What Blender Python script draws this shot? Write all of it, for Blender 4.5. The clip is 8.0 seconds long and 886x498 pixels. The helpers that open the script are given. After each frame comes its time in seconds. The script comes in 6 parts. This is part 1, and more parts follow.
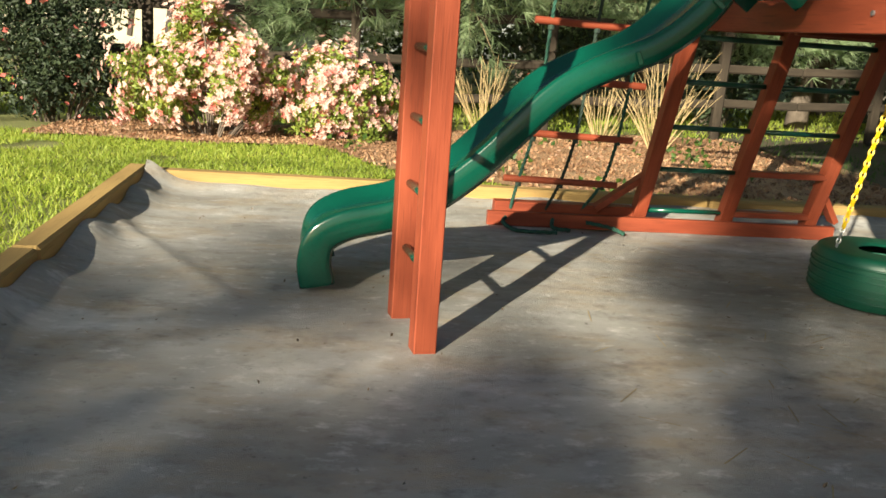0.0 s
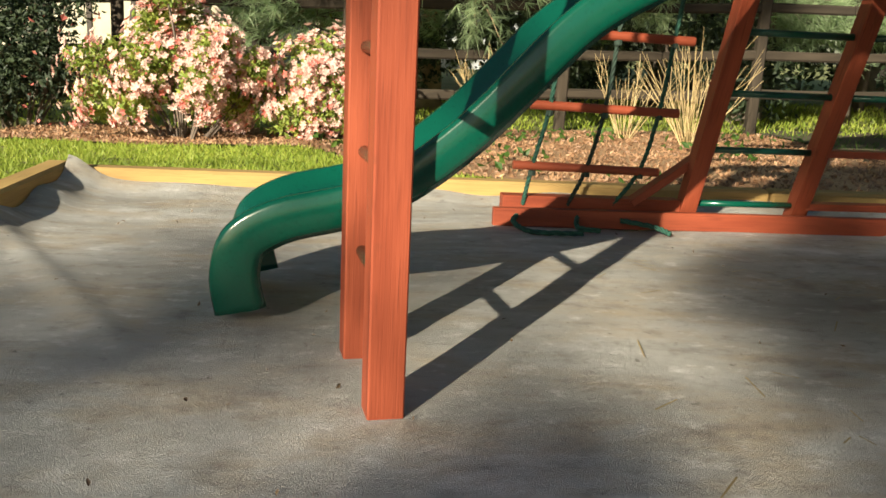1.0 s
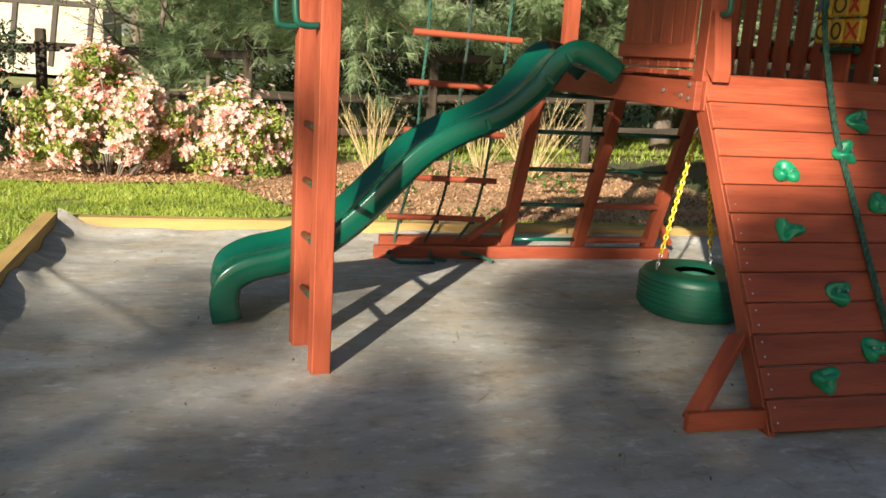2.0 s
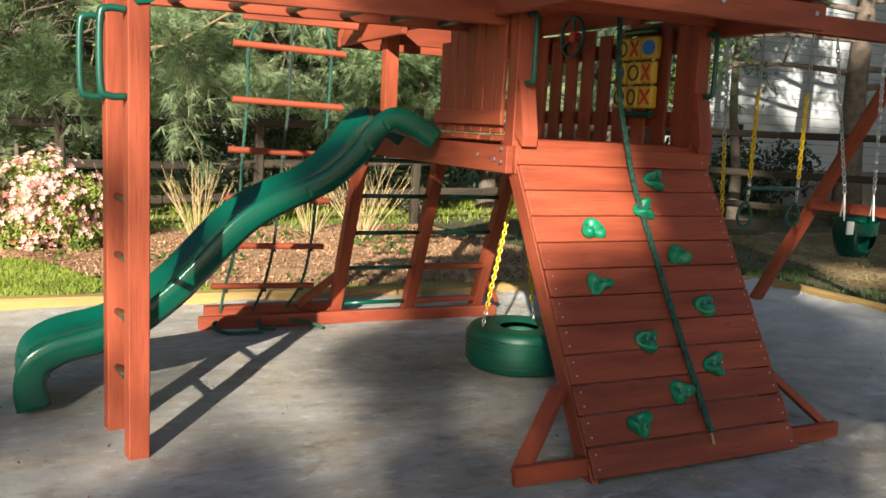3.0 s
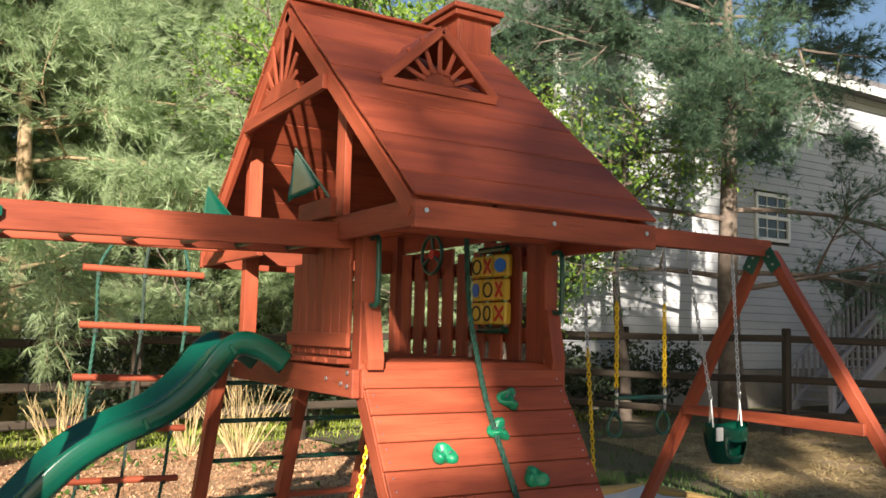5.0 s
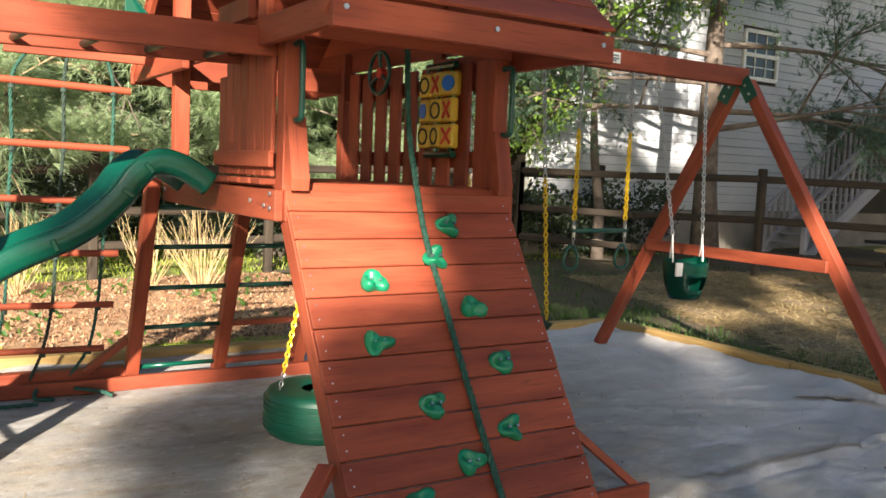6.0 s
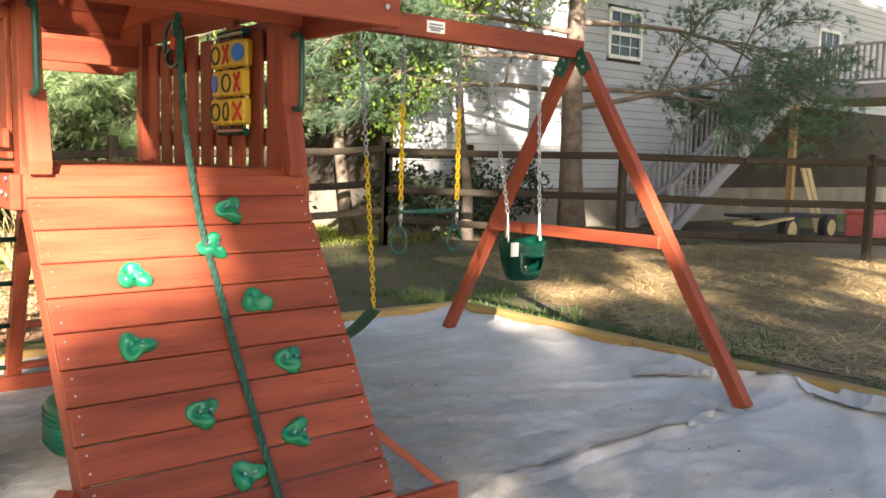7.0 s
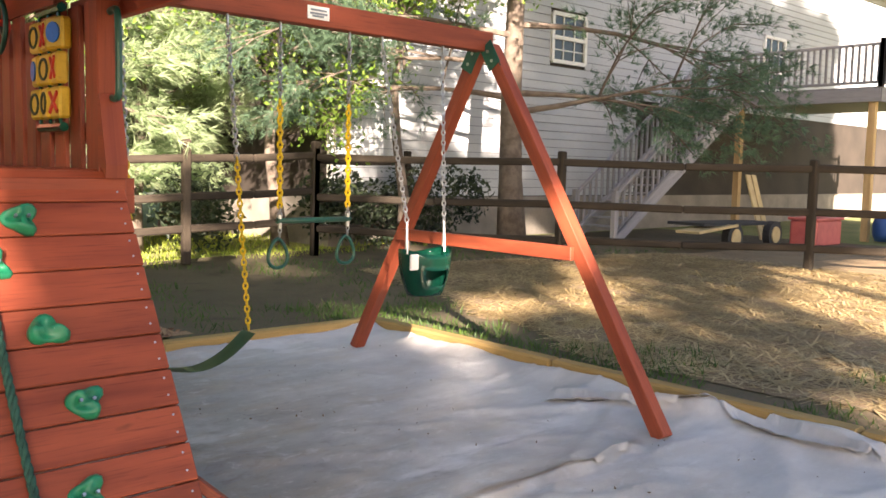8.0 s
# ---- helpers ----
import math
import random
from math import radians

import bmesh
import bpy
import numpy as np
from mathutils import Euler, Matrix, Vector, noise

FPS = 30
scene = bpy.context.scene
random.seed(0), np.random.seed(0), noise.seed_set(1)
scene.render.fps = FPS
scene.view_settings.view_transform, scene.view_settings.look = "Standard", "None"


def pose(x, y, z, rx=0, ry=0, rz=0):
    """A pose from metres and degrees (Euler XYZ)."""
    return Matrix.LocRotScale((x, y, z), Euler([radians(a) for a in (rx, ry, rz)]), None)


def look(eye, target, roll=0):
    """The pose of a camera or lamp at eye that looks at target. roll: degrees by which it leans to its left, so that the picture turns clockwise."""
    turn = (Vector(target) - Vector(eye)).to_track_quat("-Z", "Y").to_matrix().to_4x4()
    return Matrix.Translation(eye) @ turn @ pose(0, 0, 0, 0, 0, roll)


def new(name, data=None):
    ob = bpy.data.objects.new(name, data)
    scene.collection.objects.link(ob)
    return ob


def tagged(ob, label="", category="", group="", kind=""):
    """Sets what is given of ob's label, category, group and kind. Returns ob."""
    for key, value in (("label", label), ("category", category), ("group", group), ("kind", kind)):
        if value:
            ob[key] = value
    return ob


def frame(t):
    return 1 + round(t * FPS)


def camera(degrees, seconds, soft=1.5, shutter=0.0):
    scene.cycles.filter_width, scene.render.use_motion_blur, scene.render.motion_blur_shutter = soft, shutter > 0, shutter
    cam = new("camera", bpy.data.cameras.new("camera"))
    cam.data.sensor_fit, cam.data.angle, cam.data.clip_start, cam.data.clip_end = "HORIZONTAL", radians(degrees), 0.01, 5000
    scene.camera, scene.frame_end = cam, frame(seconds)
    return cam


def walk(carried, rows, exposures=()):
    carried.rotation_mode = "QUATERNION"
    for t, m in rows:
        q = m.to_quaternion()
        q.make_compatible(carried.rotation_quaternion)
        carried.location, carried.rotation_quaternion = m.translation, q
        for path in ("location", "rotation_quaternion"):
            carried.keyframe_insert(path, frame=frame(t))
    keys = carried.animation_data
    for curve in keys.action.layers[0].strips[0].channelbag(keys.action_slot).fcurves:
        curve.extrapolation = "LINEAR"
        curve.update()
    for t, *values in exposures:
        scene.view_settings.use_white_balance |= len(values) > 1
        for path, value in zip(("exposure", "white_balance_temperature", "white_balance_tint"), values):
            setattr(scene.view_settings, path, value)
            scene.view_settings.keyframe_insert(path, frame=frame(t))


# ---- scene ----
cam = camera(54.5, 8.0, soft=1.6)
PATH = [
    (0, (-0.425, -2.995, 1.180), (-0.155, -1.076, 0.687), 4.10),
    (0.3, (-0.195, -2.140, 0.960), (-0.016, -0.207, 0.479), 2.70),
    (0.5, (-0.159, -1.890, 0.862), (0.009, 0.051, 0.412), 2.72),
    (1, (-0.151, -1.860, 0.855), (0.080, 0.073, 0.396), 2.71),
    (1.2, (-0.230, -2.456, 1.063), (0.068, -0.539, 0.577), 3.80),
    (2.3, (-0.508, -3.762, 1.481), (0.082, -1.895, 1.070), 3.00),
    (2.5, (-0.493, -3.755, 1.479), (0.175, -1.909, 1.095), 3.00),
    (3, (-0.434, -3.762, 1.502), (0.420, -1.976, 1.218), 2.87),
    (3.5, (-0.434, -3.775, 1.550), (0.511, -2.015, 1.463), 1.79),
    (4, (-0.415, -3.788, 1.576), (0.580, -2.054, 1.626), 1.07),
    (5.3, (0.013, -3.803, 1.606), (1.044, -2.101, 1.809), 1.35),
    (5.5, (0.097, -3.774, 1.584), (1.131, -2.064, 1.676), 1.54),
    (6, (0.277, -3.617, 1.519), (1.346, -1.936, 1.345), 2.30),
    (6.5, (0.498, -3.573, 1.509), (1.689, -1.979, 1.308), 1.40),
    (7, (0.863, -3.583, 1.508), (2.132, -2.051, 1.302), 1.27),
    (7.5, (1.192, -3.467, 1.472), (2.465, -1.947, 1.208), 3.06),
    (8, (1.580, -3.392, 1.480), (2.921, -1.920, 1.296), 1.20),
]
walk(cam, [(t, look(eye, target, roll)) for t, eye, target, roll in PATH],
     exposures=[(0.0, 1.35, 6600, 1), (0.5, 1.25, 6600, 1), (1.2, 1.2, 6600, 1), (2.5, 1.5, 6300, 5), (3.0, 1.42, 6200, 5), (3.5, 1.5, 6150, 5),
                (4.2, 1.62, 6150, 6), (5.5, 1.66, 6400, 11), (6.0, 1.95, 6300, 10), (6.5, 2.5, 6400, 10), (8.0, 2.85, 6800, 18)])

# ---- light: low morning sun from behind the walker, clear sky
SUN_WAY = Vector((0.512, 0.788, -0.342)).normalized()
world = bpy.data.worlds.new("sky")
scene.world = world
world.use_nodes = True
wt = world.node_tree
sky = wt.nodes.new("ShaderNodeTexSky")
sky.sky_type = "NISHITA"
sky.sun_disc = False
sky.sun_elevation = math.asin(-SUN_WAY.z)
sky.sun_rotation = math.atan2(-SUN_WAY.x, -SUN_WAY.y)
bg = wt.nodes["Background"]
wt.links.new(sky.outputs[0], bg.inputs[0])
bg.inputs[1].default_value = 0.04
sun_data = bpy.data.lights.new("sun", "SUN")
sun_data.energy, sun_data.angle, sun_data.color = 5.0, radians(0.6), (1.0, 0.88, 0.72)
sun = new("sun", sun_data)
sun.matrix_world = Matrix.Translation((-6, -10, 8)) @ SUN_WAY.to_track_quat("-Z", "Y").to_matrix().to_4x4()


# ---- materials
def nodes_of(name):
    m = bpy.data.materials.new(name)
    m.use_nodes = True
    nt = m.node_tree
    return m, nt, nt.nodes["Principled BSDF"]


def mixed(nt, a, b, fac):
    """A colour mix node of two colours or sockets."""
    n = nt.nodes.new("ShaderNodeMix")
    n.data_type = "RGBA"
    for socket, value in ((n.inputs[0], fac), (n.inputs[6], a), (n.inputs[7], b)):
        if isinstance(value, bpy.types.NodeSocket):
            nt.links.new(value, socket)
        elif isinstance(value, tuple):
            socket.default_value = (*value, 1)
        else:
            socket.default_value = value
    return n.outputs[2]


def noise_of(nt, vector, scale, detail=4.0, rough=0.55):
    n = nt.nodes.new("ShaderNodeTexNoise")
    n.inputs["Scale"].default_value, n.inputs["Detail"].default_value, n.inputs["Roughness"].default_value = scale, detail, rough
    nt.links.new(vector, n.inputs["Vector"])
    return n.outputs[0]


def ramp_of(nt, value, lo, hi):
    n = nt.nodes.new("ShaderNodeMapRange")
    n.inputs[1].default_value, n.inputs[2].default_value = lo, hi
    nt.links.new(value, n.inputs[0])
    return n.outputs[0]


def stretched(nt, vector, scale, move=None):
    n = nt.nodes.new("ShaderNodeMapping")
    n.inputs["Scale"].default_value = scale
    nt.links.new(vector, n.inputs["Vector"])
    if move is not None:
        nt.links.new(move, n.inputs["Location"])
    return n.outputs[0]


def bumped(nt, shader, height, strength, distance):
    n = nt.nodes.new("ShaderNodeBump")
    n.inputs["Strength"].default_value, n.inputs["Distance"].default_value = strength, distance
    nt.links.new(height, n.inputs["Height"])
    nt.links.new(n.outputs[0], shader.inputs["Normal"])


def plain(name, colour, dark, rough=0.6, scale=6.0, fine=60.0, metal=0.0, bump=0.15, vary=0.0, coat=0.0):
    """A surface with a coarse and a fine variation between two colours."""
    m, nt, sh = nodes_of(name)
    co = nt.nodes.new("ShaderNodeTexCoord").outputs["Object"]
    a = noise_of(nt, co, scale)
    b = noise_of(nt, co, fine, 2.0)
    c = mixed(nt, dark, colour, ramp_of(nt, a, 0.3, 0.62))
    c = mixed(nt, c, tuple(v * 0.72 for v in colour), ramp_of(nt, b, 0.55, 0.8))
    if vary:
        info = nt.nodes.new("ShaderNodeObjectInfo").outputs["Random"]
        hsv = nt.nodes.new("ShaderNodeHueSaturation")
        nt.links.new(c, hsv.inputs["Color"])
        nt.links.new(ramp_of(nt, info, 0, 1), hsv.inputs["Value"])
        mr = nt.nodes.new("ShaderNodeMapRange")
        mr.inputs[3].default_value, mr.inputs[4].default_value = 1 - vary, 1 + vary
        nt.links.new(info, mr.inputs[0])
        nt.links.new(mr.outputs[0], hsv.inputs["Value"])
        c = hsv.outputs[0]
    nt.links.new(c, sh.inputs["Base Color"])
    sh.inputs["Roughness"].default_value, sh.inputs["Metallic"].default_value = rough, metal
    sh.inputs["Coat Weight"].default_value = coat
    if bump:
        bumped(nt, sh, b, bump, 0.004)
    return m


def timber(name, light, deep, rough=0.6, knots=(0.08, 0.025, 0.012), grain=1.0, vary=0.18):
    """Sawn wood: grain along the board's own length, from the map that beam() lays on it."""
    m, nt, sh = nodes_of(name)
    uv = nt.nodes.new("ShaderNodeUVMap")
    uv.uv_map = "grain"
    info = nt.nodes.new("ShaderNodeObjectInfo").outputs["Random"]
    off = nt.nodes.new("ShaderNodeCombineXYZ")
    mul = nt.nodes.new("ShaderNodeMath")
    mul.operation, mul.inputs[1].default_value = "MULTIPLY", 37.0
    nt.links.new(info, mul.inputs[0])
    nt.links.new(mul.outputs[0], off.inputs[0])
    nt.links.new(mul.outputs[0], off.inputs[1])
    wide = noise_of(nt, stretched(nt, uv.outputs[0], (1.3, 9.0 * grain, 1.0), off.outputs[0]), 1.0, 4.0)
    fine = noise_of(nt, stretched(nt, uv.outputs[0], (5.0, 130.0 * grain, 1.0), off.outputs[0]), 1.0, 3.0)
    blot = noise_of(nt, stretched(nt, uv.outputs[0], (2.2, 5.0, 1.0), off.outputs[0]), 1.6, 3.0)
    c = mixed(nt, deep, light, ramp_of(nt, wide, 0.28, 0.7))
    c = mixed(nt, c, tuple(v * 0.62 for v in deep), ramp_of(nt, fine, 0.55, 0.85))
    c = mixed(nt, c, knots, ramp_of(nt, blot, 0.72, 0.82))
    hsv = nt.nodes.new("ShaderNodeHueSaturation")
    mr = nt.nodes.new("ShaderNodeMapRange")
    mr.inputs[3].default_value, mr.inputs[4].default_value = 1 - vary, 1 + vary
    nt.links.new(info, mr.inputs[0])
    nt.links.new(mr.outputs[0], hsv.inputs["Value"])
    nt.links.new(c, hsv.inputs["Color"])
    nt.links.new(hsv.outputs[0], sh.inputs["Base Color"])
    rr = nt.nodes.new("ShaderNodeMapRange")
    rr.inputs[3].default_value, rr.inputs[4].default_value = rough - 0.12, rough + 0.15
    nt.links.new(wide, rr.inputs[0])
    nt.links.new(rr.outputs[0], sh.inputs["Roughness"])
    sh.inputs["Specular IOR Level"].default_value = 0.32
    bumped(nt, sh, fine, 0.35, 0.003)
    return m


def leafy(name, a, b, translucent=0.35, vary_scale=0.6):
    """Leaves: two greens by clump and leaf, a little light through them."""
    m, nt, sh = nodes_of(name)
    geo = nt.nodes.new("ShaderNodeNewGeometry")
    co = nt.nodes.new("ShaderNodeTexCoord").outputs["Object"]
    c = mixed(nt, a, b, geo.outputs["Random Per Island"])
    c = mixed(nt, c, tuple(v * 0.55 for v in a), ramp_of(nt, noise_of(nt, co, vary_scale), 0.45, 0.75))
    nt.links.new(c, sh.inputs["Base Color"])
    sh.inputs["Roughness"].default_value = 0.55
    tr = nt.nodes.new("ShaderNodeBsdfTranslucent")
    nt.links.new(c, tr.inputs[0])
    mix = nt.nodes.new("ShaderNodeMixShader")
    mix.inputs[0].default_value = translucent
    nt.links.new(sh.outputs[0], mix.inputs[1])
    nt.links.new(tr.outputs[0], mix.inputs[2])
    nt.links.new(mix.outputs[0], nt.nodes["Material Output"].inputs[0])
    return m


def ground_cover(name, a, b, c3, scale, fine, rough=0.95, bump=0.5):
    """Earthy ground: two colours in patches and a third in flecks."""
    m, nt, sh = nodes_of(name)
    co = nt.nodes.new("ShaderNodeTexCoord").outputs["Object"]
    big = noise_of(nt, co, scale, 5.0)
    mid = noise_of(nt, co, scale * 6, 4.0)
    small = noise_of(nt, co, fine, 3.0, 0.7)
    c = mixed(nt, a, b, ramp_of(nt, big, 0.38, 0.62))
    c = mixed(nt, c, c3, ramp_of(nt, small, 0.5, 0.72))
    c = mixed(nt, c, tuple(v * 0.6 for v in a), ramp_of(nt, mid, 0.55, 0.8))
    nt.links.new(c, sh.inputs["Base Color"])
    sh.inputs["Roughness"].default_value = rough
    bumped(nt, sh, small, bump, 0.02)
    return m


def cloth_material():
    """Dusty woven weed cloth: grey with blue and tan stains dragged along it, dried mud and painted fold shading."""
    m, nt, sh = nodes_of("weed_cloth")
    co = nt.nodes.new("ShaderNodeTexCoord").outputs["Object"]
    drag = noise_of(nt, stretched(nt, co, (0.7, 1.9, 1.0)), 0.9, 6.0, 0.62)
    tan = noise_of(nt, stretched(nt, co, (1.0, 2.2, 1.0)), 1.7, 6.0, 0.66)
    dust = noise_of(nt, stretched(nt, co, (2.0, 3.2, 1.0)), 3.4, 8.0, 0.7)
    speck = noise_of(nt, co, 55.0, 3.0, 0.7)
    weave = noise_of(nt, co, 420.0, 1.0)
    sep = nt.nodes.new("ShaderNodeSeparateXYZ")
    nt.links.new(co, sep.inputs[0])
    # mask for paler colour towards +x, which brightens the cloth lying in shade
    bare = nt.nodes.new("ShaderNodeMath")
    bare.operation = "ADD"
    nt.links.new(ramp_of(nt, sep.outputs[0], 3.4, 5.8), bare.inputs[0])
    nt.links.new(ramp_of(nt, drag, 0.6, 0.75), bare.inputs[1])
    bare.use_clamp = True
    c = mixed(nt, (0.325, 0.303, 0.275), (0.54, 0.525, 0.505), ramp_of(nt, drag, 0.36, 0.66))
    c = mixed(nt, c, (0.43, 0.355, 0.27), ramp_of(nt, tan, 0.47, 0.66))
    c = mixed(nt, c, (0.235, 0.20, 0.172), ramp_of(nt, dust, 0.53, 0.76))
    c = mixed(nt, c, (0.66, 0.63, 0.61), ramp_of(nt, dust, 0.44, 0.3))
    c = mixed(nt, c, (0.07, 0.052, 0.04), ramp_of(nt, speck, 0.7, 0.78))
    # wrinkle shading put into the colour: dark and pale bands along the creases
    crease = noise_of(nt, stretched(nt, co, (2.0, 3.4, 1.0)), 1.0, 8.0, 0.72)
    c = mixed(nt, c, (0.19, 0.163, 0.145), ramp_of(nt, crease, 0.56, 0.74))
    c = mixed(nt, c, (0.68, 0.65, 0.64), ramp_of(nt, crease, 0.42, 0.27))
    grit = noise_of(nt, co, 17.0, 5.0, 0.7)
    c = mixed(nt, c, (0.085, 0.068, 0.055), ramp_of(nt, grit, 0.63, 0.76))
    # the pale tone lifts the shaded cloth by colour
    pale_share = nt.nodes.new("ShaderNodeMath")
    pale_share.operation, pale_share.inputs[1].default_value = "MULTIPLY", 0.74
    nt.links.new(bare.outputs[0], pale_share.inputs[0])
    pale = mixed(nt, (0.68, 0.65, 0.64), (0.88, 0.85, 0.85), ramp_of(nt, drag, 0.35, 0.65))
    c = mixed(nt, c, pale, pale_share.outputs[0])
    nt.links.new(c, sh.inputs["Base Color"])
    sh.inputs["Roughness"].default_value = 0.8
    add = nt.nodes.new("ShaderNodeMath")
    add.operation = "ADD"
    nt.links.new(dust, add.inputs[0])
    nt.links.new(weave, add.inputs[1])
    crumple = nt.nodes.new("ShaderNodeMath")
    crumple.operation, crumple.inputs[1].default_value = "MULTIPLY_ADD", 1.6
    nt.links.new(crease, crumple.inputs[0])
    nt.links.new(add.outputs[0], crumple.inputs[2])
    bumped(nt, sh, crumple.outputs[0], 0.6, 0.02)
    return m


CEDAR = timber("red_stained_cedar", (0.325, 0.072, 0.033), (0.165, 0.031, 0.0145), 0.55)
TREATED = timber("treated_landscape_timber", (0.46, 0.30, 0.11), (0.30, 0.19, 0.07), 0.8, (0.14, 0.08, 0.03))
WEATHERED = timber("weathered_fence_wood", (0.055, 0.042, 0.03), (0.022, 0.016, 0.011), 0.9)
DECKWOOD = timber("grey_deck_paint", (0.30, 0.29, 0.31), (0.22, 0.21, 0.23), 0.7)
NEWWOOD = timber("pale_new_lumber", (0.52, 0.36, 0.18), (0.38, 0.24, 0.11), 0.75)
GREEN = plain("green_moulded_plastic", (0.003, 0.07, 0.043), (0.003, 0.056, 0.036), 0.2, 3.0, 90.0, bump=0.04, coat=0.15)
HOLD = plain("green_hold_plastic", (0.008, 0.21, 0.10), (0.006, 0.17, 0.08), 0.4, 8.0, 160.0, bump=0.1, vary=0.12)
GREEN_DARK = plain("dark_green_plastic", (0.008, 0.075, 0.05), (0.005, 0.05, 0.035), 0.35, 8.0, 90.0, bump=0.05)
TYRE = plain("green_tyre_plastic", (0.005, 0.09, 0.053), (0.005, 0.072, 0.043), 0.42, 5.0, 120.0, bump=0.1)
ROPE = plain("green_twisted_rope", (0.024, 0.095, 0.065), (0.008, 0.036, 0.026), 0.85, 40.0, 300.0, bump=0.5)
ROPE_DARK = plain("dark_rope", (0.03, 0.055, 0.04), (0.012, 0.02, 0.016), 0.85, 40.0, 300.0, bump=0.5)
YELLOW = plain("yellow_plastic_sleeve", (0.70, 0.47, 0.012), (0.6, 0.38, 0.01), 0.4, 10.0, 90.0, bump=0.04)
GAMEYELLOW = plain("game_block_yellow", (0.62, 0.42, 0.035), (0.54, 0.35, 0.03), 0.45, 10.0, 90.0, bump=0.04)
REDPAINT = plain("red_mark", (0.55, 0.05, 0.03), (0.48, 0.04, 0.02), 0.5)
BLUEPAINT = plain("blue_mark", (0.02, 0.17, 0.62), (0.02, 0.14, 0.5), 0.5)
BLACKMARK = plain("dark_mark", (0.05, 0.06, 0.02), (0.04, 0.05, 0.02), 0.6)
STEEL = plain("galvanised_steel", (0.55, 0.56, 0.58), (0.42, 0.43, 0.45), 0.35, 20.0, 120.0, metal=0.9)
WHITE = plain("white_plastic", (0.78, 0.77, 0.74), (0.7, 0.69, 0.66), 0.5)
GREYMARK = plain("grey_print", (0.18, 0.2, 0.24), (0.15, 0.16, 0.2), 0.6)
SIDING = plain("white_vinyl_siding", (0.44, 0.455, 0.48), (0.36, 0.37, 0.395), 0.6, 0.5, 30.0, bump=0.05)
STONEWALL = plain("pale_foundation", (0.26, 0.23, 0.20), (0.17, 0.15, 0.13), 0.9, 1.5, 30.0)
# wall behind the siding, darkened for shade under the deck and between boards
SHEATH = plain("shade_dark_backing", (0.045, 0.034, 0.027), (0.026, 0.02, 0.016), 0.8, 1.0, 30.0)
SHINGLE = plain("grey_roof_shingle", (0.16, 0.15, 0.15), (0.11, 0.1, 0.1), 0.9, 3.0, 40.0, bump=0.4)
STUCCO = plain("cream_stucco", (0.52, 0.46, 0.36), (0.42, 0.37, 0.29), 0.9, 2.0, 40.0)
DARKTRIM = plain("dark_brown_trim", (0.05, 0.035, 0.028), (0.035, 0.025, 0.02), 0.7)
BARK = plain("grey_brown_bark", (0.16, 0.125, 0.10), (0.075, 0.056, 0.045), 0.95, 7.0, 40.0, bump=0.9)
# lighter copy of the bark, with the sunlit look put into its colour
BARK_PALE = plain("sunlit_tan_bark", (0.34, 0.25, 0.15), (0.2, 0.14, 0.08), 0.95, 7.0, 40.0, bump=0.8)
RUBBER = plain("black_rubber", (0.025, 0.025, 0.027), (0.018, 0.018, 0.02), 0.7)
TARP = plain("red_plastic_tub", (0.5, 0.12, 0.11), (0.42, 0.09, 0.085), 0.5)
TOYBLUE = plain("blue_plastic", (0.03, 0.09, 0.3), (0.02, 0.07, 0.24), 0.45)
BOARD = plain("tan_board", (0.5, 0.38, 0.2), (0.4, 0.3, 0.15), 0.8)
GRASS = leafy("lawn_blades", (0.27, 0.38, 0.045), (0.50, 0.54, 0.10), 0.5, 0.8)
WEEDS = leafy("weed_leaves", (0.045, 0.11, 0.018), (0.11, 0.18, 0.03), 0.4, 1.5)
AZALEA = leafy("azalea_leaves", (0.19, 0.29, 0.045), (0.44, 0.47, 0.10), 0.4, 2.5)
PETAL = leafy("pale_pink_petals", (0.80, 0.46, 0.40), (0.90, 0.69, 0.62), 0.3, 9.0)
PETAL_RED = leafy("coral_petals", (0.72, 0.16, 0.14), (0.8, 0.3, 0.24), 0.3, 9.0)
# sunlight put into the colour: these are far paler than real needles
NEEDLE = leafy("sunlit_pine_needles", (0.26, 0.37, 0.18), (0.62, 0.72, 0.46), 0.6, 0.7)
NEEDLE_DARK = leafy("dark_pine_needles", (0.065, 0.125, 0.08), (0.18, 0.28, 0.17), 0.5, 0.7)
MAPLE = leafy("young_broad_leaves", (0.14, 0.27, 0.035), (0.30, 0.42, 0.07), 0.55, 0.8)
STALK = leafy("dry_stalks", (0.50, 0.36, 0.17), (0.68, 0.52, 0.28), 0.2, 3.0)
CHIP = leafy("bark_chips", (0.20, 0.10, 0.052), (0.42, 0.25, 0.14), 0.05, 1.1)
DRYLEAF = leafy("brown_dry_leaves", (0.12, 0.075, 0.045), (0.24, 0.16, 0.09), 0.1, 3.0)
STRAWBLADE = leafy("straw_stems", (0.40, 0.29, 0.13), (0.58, 0.45, 0.24), 0.2, 0.9)
SOIL_LAWN = ground_cover("lawn_soil", (0.15, 0.18, 0.045), (0.24, 0.24, 0.075), (0.28, 0.23, 0.11), 0.5, 50.0)
SOIL_SHADE = ground_cover("thin_shaded_turf", (0.085, 0.06, 0.035), (0.13, 0.092, 0.052), (0.055, 0.075, 0.024), 0.4, 40.0)
STRAW = ground_cover("straw_mulch", (0.22, 0.15, 0.08), (0.29, 0.20, 0.11), (0.12, 0.076, 0.04), 0.6, 45.0)
MULCH = ground_cover("bark_mulch", (0.36, 0.20, 0.10), (0.46, 0.29, 0.16), (0.16, 0.08, 0.045), 0.9, 60.0)
CLOTH = cloth_material()


